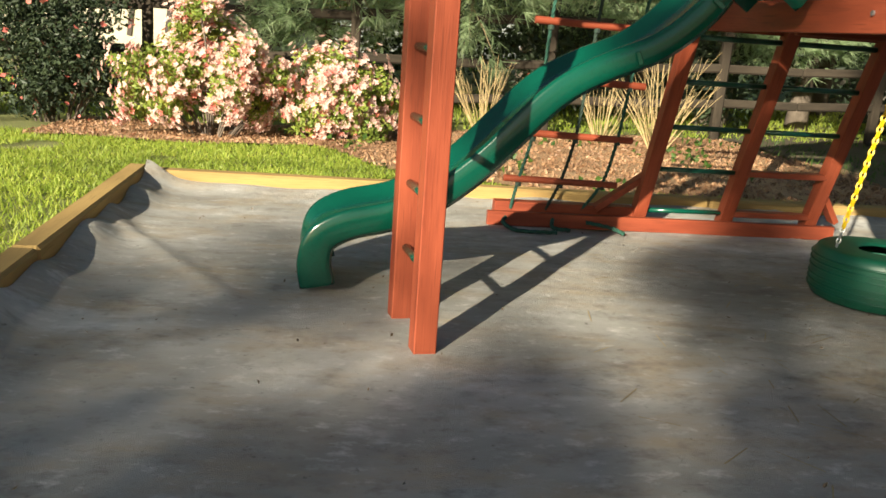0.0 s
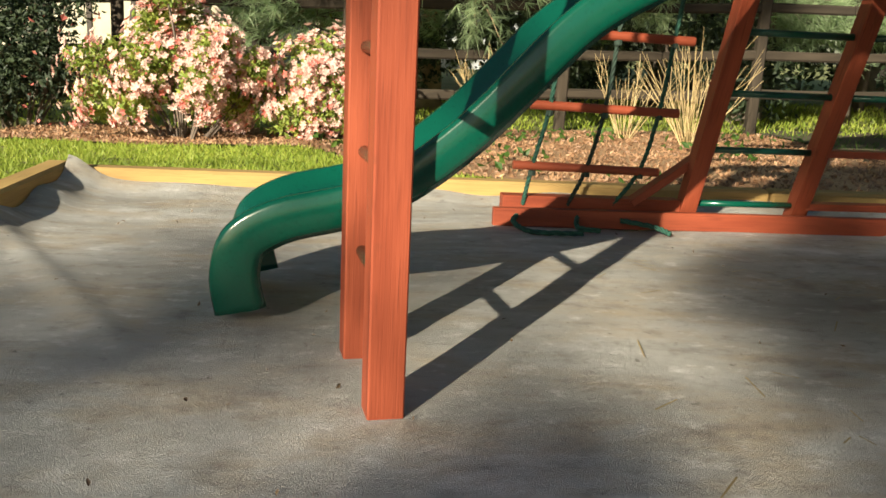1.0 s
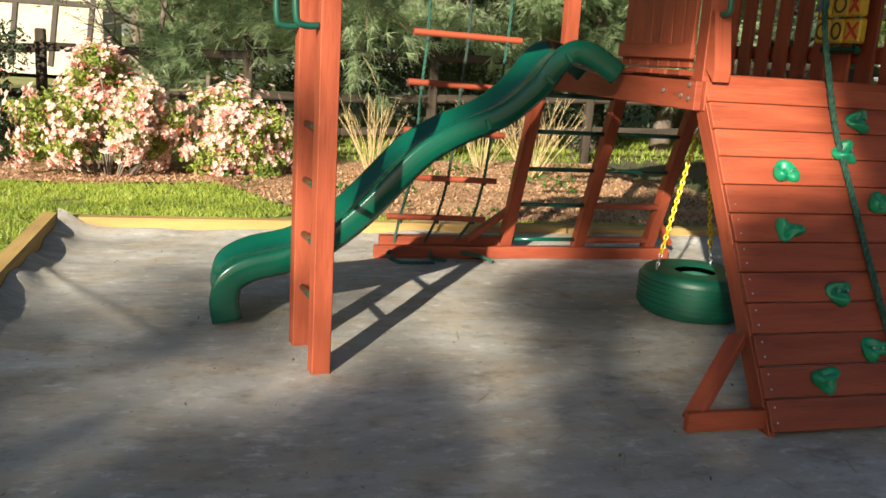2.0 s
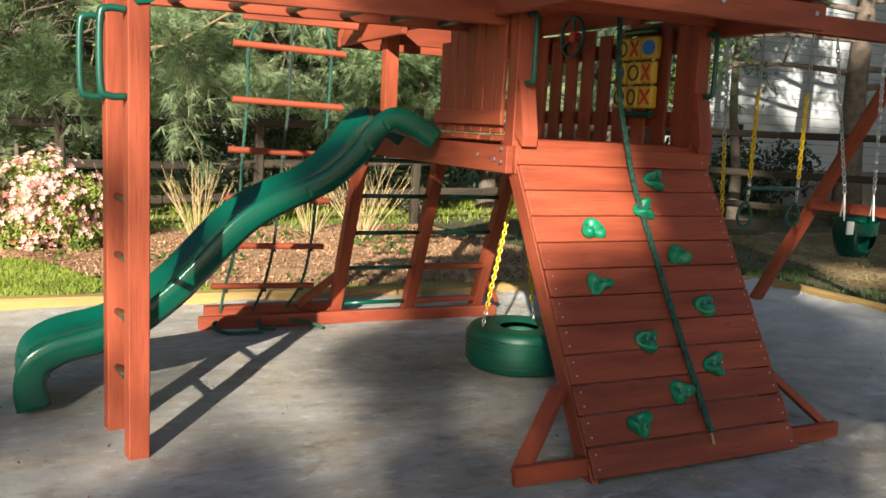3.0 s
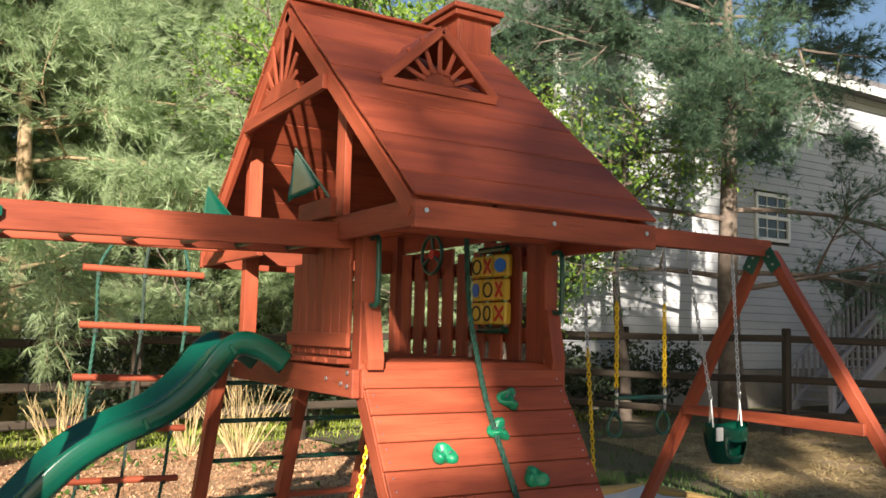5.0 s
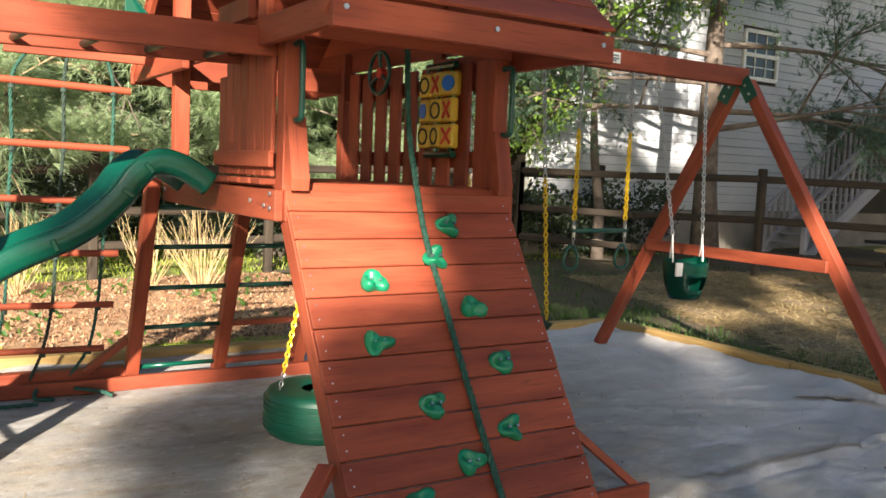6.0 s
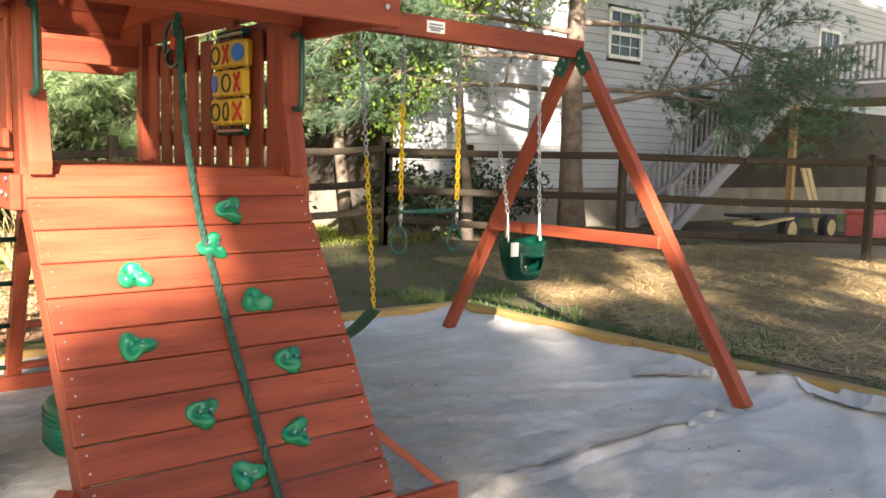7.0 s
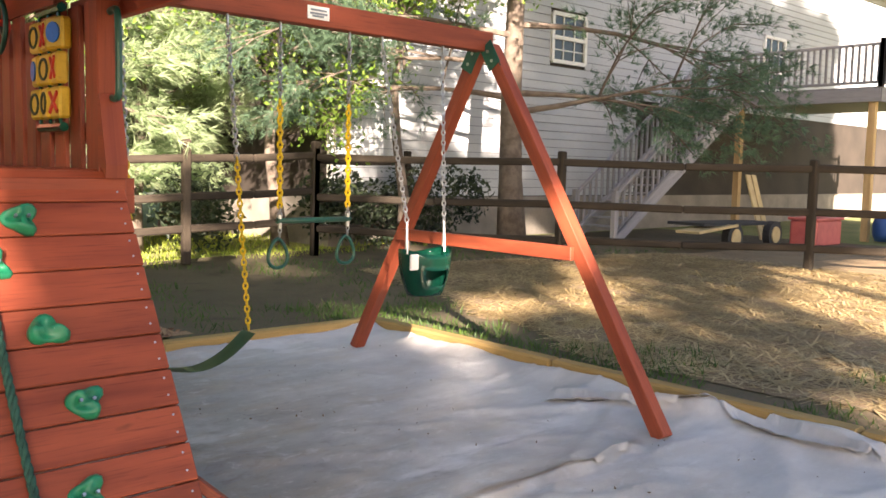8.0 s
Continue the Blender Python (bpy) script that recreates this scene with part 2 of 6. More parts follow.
def glass_material():
    m, nt, sh = nodes_of("window_glass")
    sh.inputs["Base Color"].default_value = (0.03, 0.035, 0.04, 1)
    sh.inputs["Roughness"].default_value = 0.06
    sh.inputs["Specular IOR Level"].default_value = 0.8
    return m


GLASS = glass_material()

# ---- mesh tools
BASE = {}


def thing(name, at, label, category, group="", kind=""):
    """An empty at the base of a thing, to carry its parts."""
    e = new(name)
    e.empty_display_size = 0.1
    e.location = at
    BASE[e] = Vector(at)
    return tagged(e, label, category, group, kind)


def mesh_of(name, bm, material):
    me = bpy.data.meshes.new(name)
    bm.normal_update()
    bm.to_mesh(me)
    bm.free()
    me.materials.append(material)
    return me


def part(name, bm, material, parent=None, label="", smooth=False):
    """Links a bmesh, given in world places, as one object, under a thing or a part."""
    base = BASE[parent] if parent else Vector((0, 0, 0))
    bmesh.ops.translate(bm, verts=bm.verts, vec=-base)
    me = mesh_of(name, bm, material)
    if smooth:
        me.polygons.foreach_set("use_smooth", [True] * len(me.polygons))
    ob = new(name, me)
    if parent:
        ob.parent = parent
    BASE[ob] = base
    if label:
        tagged(ob, label)
    return ob


def grain_map(bm, faces, start, along, side, up):
    uv = bm.loops.layers.uv.get("grain") or bm.loops.layers.uv.new("grain")
    for f in faces:
        flat = abs(f.normal.dot(up)) > 0.7
        for loop in f.loops:
            p = loop.vert.co - start
            loop[uv].uv = (p.dot(along), p.dot(side) if flat else p.dot(up) + 0.37)


def beam(p0, p1, w, h, up=(0, 0, 1), bevel=0.004, bm=None, trim=None):
    """A sawn board from p0 to p1: w across, h along up, edges eased, with the grain laid along it."""
    bm = bm or bmesh.new()
    p0, p1 = Vector(p0), Vector(p1)
    along = (p1 - p0).normalized()
    side = along.cross(Vector(up)).normalized()
    top = side.cross(along).normalized()
    corners = [(-1, -1), (1, -1), (1, 1), (-1, 1)]
    ends = [[bm.verts.new(p + side * (a * w / 2) + top * (b * h / 2)) for a, b in corners] for p in (p0, p1)]
    faces = [bm.faces.new(ends[0][::-1]), bm.faces.new(ends[1])]
    for i in range(4):
        faces.append(bm.faces.new((ends[0][i], ends[0][(i + 1) % 4], ends[1][(i + 1) % 4], ends[1][i])))
    if bevel:
        edges = {e for f in faces for e in f.edges}
        out = bmesh.ops.bevel(bm, geom=list(edges), offset=bevel, segments=1, profile=0.5, affect="EDGES")
        faces = list({f for f in bm.faces if f.is_valid and all(v.is_valid for v in f.verts)}) if len(bm.verts) < 60 else list(set(out["faces"]) | {f for f in faces if f.is_valid})
    bmesh.ops.recalc_face_normals(bm, faces=faces)
    bm.normal_update()
    grain_map(bm, faces, p0, along, side, top)
    return bm


def tube(points, r, sides=8, closed=False, bm=None, taper=None):
    """A round bar, pipe, rope or limb through points."""
    bm = bm or bmesh.new()
    pts = [Vector(p) for p in points]
    rings = []
    last = None
    n = len(pts)
    for i, p in enumerate(pts):
        if closed:
            d = (pts[(i + 1) % n] - pts[i - 1]).normalized()
        else:
            d = (pts[min(i + 1, n - 1)] - pts[max(i - 1, 0)]).normalized()
        ref = last if last is not None else (Vector((0, 0, 1)) if abs(d.z) < 0.9 else Vector((1, 0, 0)))
        a = (ref - d * ref.dot(d)).normalized()
        last = a
        b = d.cross(a)
        rr = r if taper is None else taper[i]
        rings.append([bm.verts.new(p + (a * math.cos(k * 2 * math.pi / sides) + b * math.sin(k * 2 * math.pi / sides)) * rr) for k in range(sides)])
    for i in range(n if closed else n - 1):
        q, s = rings[i], rings[(i + 1) % n]
        for k in range(sides):
            bm.faces.new((q[k], q[(k + 1) % sides], s[(k + 1) % sides], s[k]))
    if not closed:
        bm.faces.new(rings[0][::-1])
        bm.faces.new(rings[-1])
    return bm


def smooth_curve(points, n):
    """n points on a Catmull-Rom curve through the given ones."""
    pts = [Vector(p) for p in points]
    out = []
    for k in range(n):
        u = k / (n - 1) * (len(pts) - 1)
        i = min(int(u), len(pts) - 2)
        f = u - i
        p0, p1, p2, p3 = pts[max(i - 1, 0)], pts[i], pts[i + 1], pts[min(i + 2, len(pts) - 1)]
        out.append(0.5 * (2 * p1 + (p2 - p0) * f + (2 * p0 - 5 * p1 + 4 * p2 - p3) * f * f + (3 * p1 - p0 - 3 * p2 + p3) * f ** 3))
    return out


def slab(outline, thick, axis):
    """A plate: a flat outline of points, pushed by the vector axis * thick."""
    bm = bmesh.new()
    push = Vector(axis) * thick
    a = [bm.verts.new(Vector(p)) for p in outline]
    b = [bm.verts.new(Vector(p) + push) for p in outline]
    bm.faces.new(a[::-1])
    bm.faces.new(b)
    for i in range(len(a)):
        bm.faces.new((a[i], a[(i + 1) % len(a)], b[(i + 1) % len(a)], b[i]))
    bmesh.ops.recalc_face_normals(bm, faces=bm.faces)
    bm.normal_update()
    o, s = Vector(outline[0]), (Vector(outline[1]) - Vector(outline[0])).normalized()
    grain_map(bm, bm.faces, o, s, s.cross(Vector(axis)).normalized(), Vector(axis))
    return bm


def cards(name, verts, faces, material, parent=None, label="", category="", kind="", group=""):
    """A great many small leaves or stems, given as arrays, in one object."""
    base = BASE[parent] if parent else Vector((0, 0, 0))
    me = bpy.data.meshes.new(name)
    verts = np.asarray(verts, float) - np.array(base)
    me.from_pydata(verts.tolist(), [], np.asarray(faces).tolist())
    me.materials.append(material)
    ob = new(name, me)
    if parent:
        ob.parent = parent
    BASE[ob] = base
    return tagged(ob, label, category, group, kind)


RNG = np.random.default_rng(7)


def unit(n):
    v = RNG.normal(size=(n, 3))
    return v / np.linalg.norm(v, axis=1)[:, None]


def leaf_cloud(centres, size, ratio=0.55, droop=0.0, bend=0.25):
    """Folded diamond leaves at the given places, turned at random."""
    n = len(centres)
    d = unit(n)
    d[:, 2] -= droop
    d /= np.linalg.norm(d, axis=1)[:, None]
    s = np.cross(d, unit(n))
    s /= np.linalg.norm(s, axis=1)[:, None]
    up = np.cross(d, s)
    L = size * RNG.uniform(0.6, 1.3, (n, 1))
    a, b = centres - d * L / 2, centres + d * L / 2
    m = centres + up * L * bend * 0.4
    v = np.stack([a, m + s * L * ratio / 2, b, m - s * L * ratio / 2], 1).reshape(-1, 3)
    f = np.arange(4 * n).reshape(-1, 4)
    return v, f


def blob_points(centres, radii, n, shell=0.55):
    """n places in a set of ellipsoids, most near their skins."""
    centres, radii = np.asarray(centres, float), np.asarray(radii, float)
    k = RNG.integers(0, len(centres), n)
    r = RNG.uniform(shell, 1.05, (n, 1))
    return centres[k] + unit(n) * radii[k] * r


def needle_fans(tips, ways, length, spread, per, width):
    """Bunches of needles at twig tips: thin blades that fan out round the twig's way."""
    n = len(tips)
    t = np.repeat(tips, per, 0)
    w = np.repeat(ways, per, 0) + unit(n * per) * spread
    w /= np.linalg.norm(w, axis=1)[:, None]
    s = np.cross(w, unit(n * per))
    s /= np.linalg.norm(s, axis=1)[:, None]
    L = length * RNG.uniform(0.6, 1.2, (n * per, 1))
    v = np.stack([t - s * width, t + s * width, t + w * L], 1).reshape(-1, 3)
    return v, np.arange(3 * n * per).reshape(-1, 3)


def blades(xy, height, width, z=0.0, lean=0.4):
    """Upright tapering blades of grass at places on the ground."""
    n = len(xy)
    root = np.column_stack([xy, np.full(n, z) if np.isscalar(z) else z])
    way = np.column_stack([RNG.normal(0, lean, (n, 2)), np.ones(n)])
    way /= np.linalg.norm(way, axis=1)[:, None]
    ang = RNG.uniform(0, math.pi, n)
    s = np.column_stack([np.cos(ang), np.sin(ang), np.zeros(n)]) * width
    L = height * RNG.uniform(0.4, 1.3, (n, 1))
    v = np.stack([root - s, root + s, root + way * L], 1).reshape(-1, 3)
    return v, np.arange(3 * n).reshape(-1, 3)

# ---- ground
EDGE_L, EDGE_R, EDGE_FRONT = -1.67, 6.35, -6.0
BACK_L, BACK_R = 3.08, 2.78


def back_edge(x):
    """The far border of the play area, which runs slightly askew."""
    return BACK_L + (BACK_R - BACK_L) * (x - EDGE_L) / (EDGE_R - EDGE_L)


def far_level(x, y):
    """The land beyond the border: nearly level, falling a little to the west, rising a little to the east."""
    k = max(0.0, min(1.0, (y - 3.5) / 5.0))
    e = max(0.0, min(1.0, (x - 7.0) / 6.0))
    return -0.03 - 0.16 * k * max(0.0, min(1.0, (4.0 - x) / 6.0)) + 0.10 * e


def sheet(name, x0, x1, y0, y1, nx, ny, level, material, label, category, inside=None):
    bm = bmesh.new()
    grid = [[bm.verts.new((x0 + (x1 - x0) * i / nx, y0 + (y1 - y0) * j / ny, 0)) for i in range(nx + 1)] for j in range(ny + 1)]
    for row in grid:
        for v in row:
            v.co.z = level(v.co.x, v.co.y)
    for j in range(ny):
        for i in range(nx):
            f = (grid[j][i], grid[j][i + 1], grid[j + 1][i + 1], grid[j + 1][i])
            if inside is None or inside(sum(v.co.x for v in f) / 4, sum(v.co.y for v in f) / 4):
                bm.faces.new(f)
    loose = [v for v in bm.verts if not v.link_faces]
    bmesh.ops.delete(bm, geom=loose, context="VERTS")
    ob = part(name, bm, material, smooth=True)
    return tagged(ob, label, category, kind="structure")


def horizon_sheet():
    bm = bmesh.new()
    xs = [-900, -200, -60, -30] + [-24 + 2 * i for i in range(28)] + [40, 70, 220, 900]
    ys = [-900, -200, -60, -20] + [-14 + 2 * i for i in range(26)] + [45, 70, 220, 900]
    grid = [[bm.verts.new((x, y, far_level(x, y) - 0.06)) for x in xs] for y in ys]
    for j in range(len(ys) - 1):
        for i in range(len(xs) - 1):
            bm.faces.new((grid[j][i], grid[j][i + 1], grid[j + 1][i + 1], grid[j + 1][i]))
    return tagged(part("ground", bm, SOIL_LAWN, smooth=True), "patchy green lawn and bare soil of a back yard", "ground", kind="structure")


horizon_sheet()


def fold(x, y, x0, y0, x1, y1, wide):
    """Height of a crease in the cloth between two places."""
    dx, dy = x1 - x0, y1 - y0
    n = math.hypot(dx, dy)
    u = ((x - x0) * dx + (y - y0) * dy) / n
    d = abs((x - x0) * dy - (y - y0) * dx) / n
    return math.exp(-(d / wide) ** 2) * max(0.0, min(1.0, u / 0.2, (n - u) / 0.2))


def FOLDS(x, y):
    if x < 2.5:
        return 0.018 * overlap(x, y, -0.2, -2.6, -1.6, -1.3, 0.5) + 0.012 * overlap(x, y, 1.6, -2.4, 0.2, -1.9, 0.4)
    z = 0.05 * overlap(x, y, 5.9, 0.3, 6.3, -0.85, 0.3) + 0.05 * overlap(x, y, 6.4, -0.8, 6.12, -1.8, 0.3)
    z += 0.035 * overlap(x, y, 3.4, -0.86, 5.5, -0.78, 0.5) + 0.02 * overlap(x, y, 3.0, 0.6, 4.6, -0.2, 0.4)
    return z + 0.014 * overlap(x, y, 3.2, -0.9, 4.9, -0.5, 0.3)


def overlap(x, y, x0, y0, x1, y1, reach):
    """A second layer of cloth that ends in a raised edge along the line, on the line's left."""
    dx, dy = x1 - x0, y1 - y0
    n = math.hypot(dx, dy)
    u = ((x - x0) * dx + (y - y0) * dy) / n
    d = ((y - y0) * dx - (x - x0) * dy) / n + 0.03 * noise.noise(Vector((u * 3, 0, 4)))
    ends = max(0.0, min(1.0, u / 0.15, (n - u) / 0.15))
    return ends * (0 if d < 0 else max(0.0, 1 - d / reach))


def cloth_level(x, y):
    p = Vector((x * 0.8, y * 0.8, 0.3))
    z = 0.012 * noise.noise(p) + 0.006 * noise.noise(p * 3.1) + 0.003 * noise.noise(Vector((x * 2.2, y * 9, 1)))
    dl, db, dr = x - EDGE_L, back_edge(x) - y, EDGE_R - x
    ruffle = noise.noise(Vector((x * 2.4, y * 2.4, 2)))
    z += 0.085 * math.exp(-(dl / 0.15) ** 2) * (0.9 + 0.8 * ruffle)
    z += 0.05 * math.exp(-(db / 0.13) ** 2) * (0.8 + 0.6 * ruffle)
    z += 0.055 * math.exp(-(dr / 0.2) ** 2) * (0.9 + 0.8 * ruffle)
    z += 0.016 * fold(x, y, 2.9, -1.7, 6.0, -0.2, 0.05) + 0.02 * fold(x, y, 5.0, 0.4, 6.3, -0.3, 0.07)
    z += 0.018 * fold(x, y, 3.6, -2.6, 6.2, -1.2, 0.07) + 0.012 * fold(x, y, 3.1, 0.9, 5.2, 0.1, 0.05)
    z += 0.02 * fold(x, y, -1.5, -0.9, 0.4, -2.4, 0.08) + 0.015 * fold(x, y, -1.6, 1.9, -0.7, 0.4, 0.05)
    z += FOLDS(x, y)
    if x > 2.6:
        r1 = 1 - abs(noise.noise(Vector((x * 1.3 + y * 0.8, y * 2.1 - x * 0.7, 7)))) * 2.6
        r2 = 1 - abs(noise.noise(Vector((x * 2.9 - y, y * 4.2 + x, 9)))) * 2.6
        z += 0.013 * max(0, r1) ** 5 + 0.007 * max(0, r2) ** 5
    return z + 0.004


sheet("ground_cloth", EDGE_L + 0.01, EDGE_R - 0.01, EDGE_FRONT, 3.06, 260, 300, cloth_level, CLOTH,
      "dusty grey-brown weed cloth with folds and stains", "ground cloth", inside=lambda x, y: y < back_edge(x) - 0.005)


def cloth_flap(points, side, reach, lip, label):
    """A second layer of cloth whose free edge runs along the points and curls up a little."""
    edge = smooth_curve(points, 60)
    side = Vector(side)
    bm = bmesh.new()
    rows = []
    for i, p in enumerate(edge):
        ends = min(1.0, i / 6, (59 - i) / 6)
        row = []
        for k in range(13):
            w = reach * (k / 12) ** 1.6
            q = p + side * (w + 0.02 * noise.noise(Vector((i * 0.21, 0, 2))))
            q.x = min(q.x, EDGE_R - 0.015)
            curl = lip * math.exp(-(w / 0.04) ** 2) * (0.75 + 0.5 * noise.noise(Vector((i * 0.13, 3, 1)))) * (0.3 + 0.7 * ends)
            q.z = cloth_level(q.x, q.y) + 0.007 + curl + 0.006 * noise.noise(Vector((q.x * 7, q.y * 7, 5)))
            row.append(bm.verts.new(q))
        rows.append(row)
    for i in range(59):
        for k in range(12):
            bm.faces.new((rows[i][k], rows[i][k + 1], rows[i + 1][k + 1], rows[i + 1][k]))
    bmesh.ops.recalc_face_normals(bm, faces=bm.faces)
    tagged(part("cloth_flap", bm, CLOTH, smooth=True), label, "ground cloth", "cloth flaps")


cloth_flap([(5.72, 0.16, 0), (5.95, -0.12, 0), (6.12, -0.38, 0), (6.31, -0.72, 0)], (0.86, 0.5, 0), 0.34, 0.032, "loose grey cloth edge lying along the border timber")
cloth_flap([(6.30, -0.74, 0), (6.14, -1.02, 0), (6.10, -1.35, 0), (6.16, -1.75, 0)], (1, 0.1, 0), 0.24, 0.035, "loose grey cloth edge lying along the border timber")
cloth_flap([(5.55, -0.70, 0), (5.1, -0.80, 0), (4.4, -0.77, 0), (3.6, -0.80, 0)], (0.1, 1, 0), 0.4, 0.015, "overlapping seam of grey weed cloth with a raised edge")


# timbers that border the play area, each a log of its own
def border_timber(p0, p1, label):
    ob = part("border_timber", beam(p0, p1, 0.13, 0.13, bevel=0.016), TREATED)
    tagged(ob, label, "landscape timber", "border timbers")


RAIL = 0.045
for k in range(4):
    a, b = EDGE_L + k * 2.02, EDGE_L + (k + 1) * 2.02 - 0.012
    border_timber((a, back_edge(a) + 0.06, RAIL), (min(b, EDGE_R), back_edge(b) + 0.06, RAIL), "tan treated landscape timber edging the grass")
for k in range(4):
    y1 = 3.12 - k * 2.3
    border_timber((EDGE_L - 0.06, y1 - 2.288, RAIL + 0.03), (EDGE_L - 0.06, y1, RAIL + 0.03), "yellowish treated landscape timber beside the lawn")
for k in range(4):
    y1 = 2.85 - k * 2.2
    border_timber((EDGE_R + 0.065, y1 - 2.188, RAIL), (EDGE_R + 0.065, y1, RAIL), "tan treated landscape timber edging the straw")


def bed(name, outline_at, x0, x1, y0, y1, material, label, category, lift=0.0):
    """A patch of other ground with a wavering edge, just proud of the sheet."""
    sheet(name, x0, x1, y0, y1, 90, 70, lambda x, y: far_level(x, y) - 0.03 + lift + 0.02 * noise.noise(Vector((x * 1.7, y * 1.7, 3))),
          material, label, category, inside=outline_at)


def in_mulch(x, y):
    w = 0.35 * noise.noise(Vector((x * 0.9, y * 0.9, 5)))
    return (y > max(3.6, 6.3 + 0.6 * w - 2.1 * max(0, min(0.75, x + 0.55)) - 0.7 * max(0, min(1.2, x - 0.2))) and y < 8.6 and -3.6 < x < 5.2 + w and y > back_edge(x) + 0.25)


def in_straw(x, y):
    w = 0.5 * noise.noise(Vector((x * 0.7, y * 0.7, 8)))
    return x > 7.3 + w + max(0, y - 1.0) * 0.35 and y < 5.2 + w - 0.25 * (x - 8) + 2.0 and x < 18 and y > -9


def in_turf(x, y):
    return x > 4.9 + 0.5 * noise.noise(Vector((x * 0.7, y * 0.7, 11))) and (x > EDGE_R + 0.1 or y > back_edge(x) + 0.1) and y < 9.6


bed("thin_turf", in_turf, 3.5, 21.0, -9.0, 9.6, SOIL_SHADE, "brown bare soil with thin shaded grass", "ground", 0.0)
bed("mulch_bed", in_mulch, -4.0, 6.0, 3.0, 8.7, MULCH, "reddish bark mulch bed under the shrubs", "mulch bed", 0.004)
bed("straw_patch", in_straw, 6.5, 18.0, -9.0, 8.0, STRAW, "pale straw spread over seeded soil", "straw", 0.008)


def scatter(n, x0, x1, y0, y1, keep):
    xy = np.column_stack([RNG.uniform(x0, x1, n), RNG.uniform(y0, y1, n)])
    ok = np.array([keep(x, y) for x, y in xy])
    return xy[ok]


def levels(xy):
    return np.array([far_level(x, y) - 0.05 for x, y in xy])


def on_lawn(x, y):
    d = noise.noise(Vector((x * 1.1, y * 1.1, 21)))
    return (y > back_edge(x) + 0.14 or x < EDGE_L - 0.14) and not in_mulch(x, y) and x < 4.9 and d > -0.42


xy = scatter(70000, -4.6, 4.6, 3.0, 6.8, on_lawn)
v, f = blades(xy, 0.055, 0.007, levels(xy) + 0.005, 0.8)
cards("lawn_grass", v, f, GRASS, label="sunlit yellow-green lawn grass beside the timbers", category="grass", kind="stuff")
xy = scatter(16000, -4.6, -1.7, -2.5, 3.2, on_lawn)
v, f = blades(xy, 0.08, 0.006, levels(xy), 0.55)
cards("side_grass", v, f, GRASS, label="short green lawn grass beside the timber", category="grass", kind="stuff")
xy = scatter(26000, -14, 14, 8.8, 16, lambda x, y: noise.noise(Vector((x * 0.5, y * 0.5, 4))) > -0.3)
v, f = blades(xy, 0.12, 0.012, levels(xy), 0.5)
cards("far_grass", v, f, GRASS, label="bright green grass beyond the rail fence", category="grass", kind="stuff")
xy = scatter(15000, 4.9, 16, -3, 9, lambda x, y: in_turf(x, y) and not in_straw(x, y) and noise.noise(Vector((x * 0.8, y * 0.8, 14))) > 0.0)
v, f = blades(xy, 0.12, 0.009, levels(xy), 0.7)
cards("thin_grass", v, f, WEEDS, label="thin dark green grass along the timber", category="grass", kind="stuff")
xy = scatter(42000, 6.6, 15, -5, 7, in_straw)
z = levels(xy) + 0.035
root = np.column_stack([xy, z])
ang = RNG.uniform(0, math.pi, len(xy))
way = np.column_stack([np.cos(ang), np.sin(ang), RNG.normal(0, 0.12, len(xy))])
side = np.column_stack([-np.sin(ang), np.cos(ang), np.zeros(len(xy))]) * 0.007
L = RNG.uniform(0.06, 0.16, (len(xy), 1))
v = np.stack([root - way * L - side, root - way * L + side, root + way * L + side, root + way * L - side], 1).reshape(-1, 3)
cards("straw_litter", v, np.arange(len(v)).reshape(-1, 4), STRAWBLADE, label="loose pale straw stems lying on the soil", category="straw", kind="stuff")
xy = scatter(1500, -1.0, 5.0, 3.2, 8.0, lambda x, y: in_mulch(x, y) and noise.noise(Vector((x * 1.3, y * 1.3, 33))) > 0.2)
v, f = leaf_cloud(np.column_stack([xy, levels(xy) + RNG.uniform(0.03, 0.14, len(xy))]), 0.09)
cards("ground_weeds", v, f, WEEDS, label="low green weeds growing in the mulch", category="weeds", kind="stuff")
xy = scatter(16000, -3.6, 5.2, 3.4, 8.5, in_mulch)
v, f = leaf_cloud(np.column_stack([xy, levels(xy) + 0.035]), 0.055, 0.45)
cards("bark_chips", v, f, CHIP, label="loose reddish bark chips on the mulch bed", category="mulch", kind="stuff")
xy = scatter(9000, 6.5, 8.4, -3.5, 4.5, lambda x, y: noise.noise(Vector((x * 0.9, y * 0.9, 17))) > -0.15 - 0.5 * (7.2 - x))
v, f = blades(xy, 0.11, 0.008, levels(xy), 0.6)
cards("border_grass", v, f, WEEDS, label="tufts of green grass along the border timber", category="grass", kind="stuff")
# leaf litter and bits of straw on the cloth
xy = scatter(420, -1.4, 6.0, -3.4, 2.6, lambda x, y: noise.noise(Vector((x * 0.9, y * 0.9, 51))) > -0.1)
lv, lf = leaf_cloud(np.column_stack([xy, [cloth_level(x, y) + 0.006 for x, y in xy]]) * 1.0, 0.02, 0.5)
lv[:, 2] = np.minimum(lv[:, 2], 0.03)
cards("leaf_litter", lv, lf, DRYLEAF, label="small dry leaves and bits scattered on the cloth", category="leaf litter", kind="stuff")
xy = scatter(160, 0.6, 3.6, -2.2, 1.6, lambda x, y: True)
ang = RNG.uniform(0, math.pi, len(xy))
root = np.column_stack([xy, [cloth_level(x, y) + 0.006 for x, y in xy]])
way = np.column_stack([np.cos(ang), np.sin(ang), np.zeros(len(xy))])
side = np.column_stack([-np.sin(ang), np.cos(ang), np.zeros(len(xy))]) * 0.002
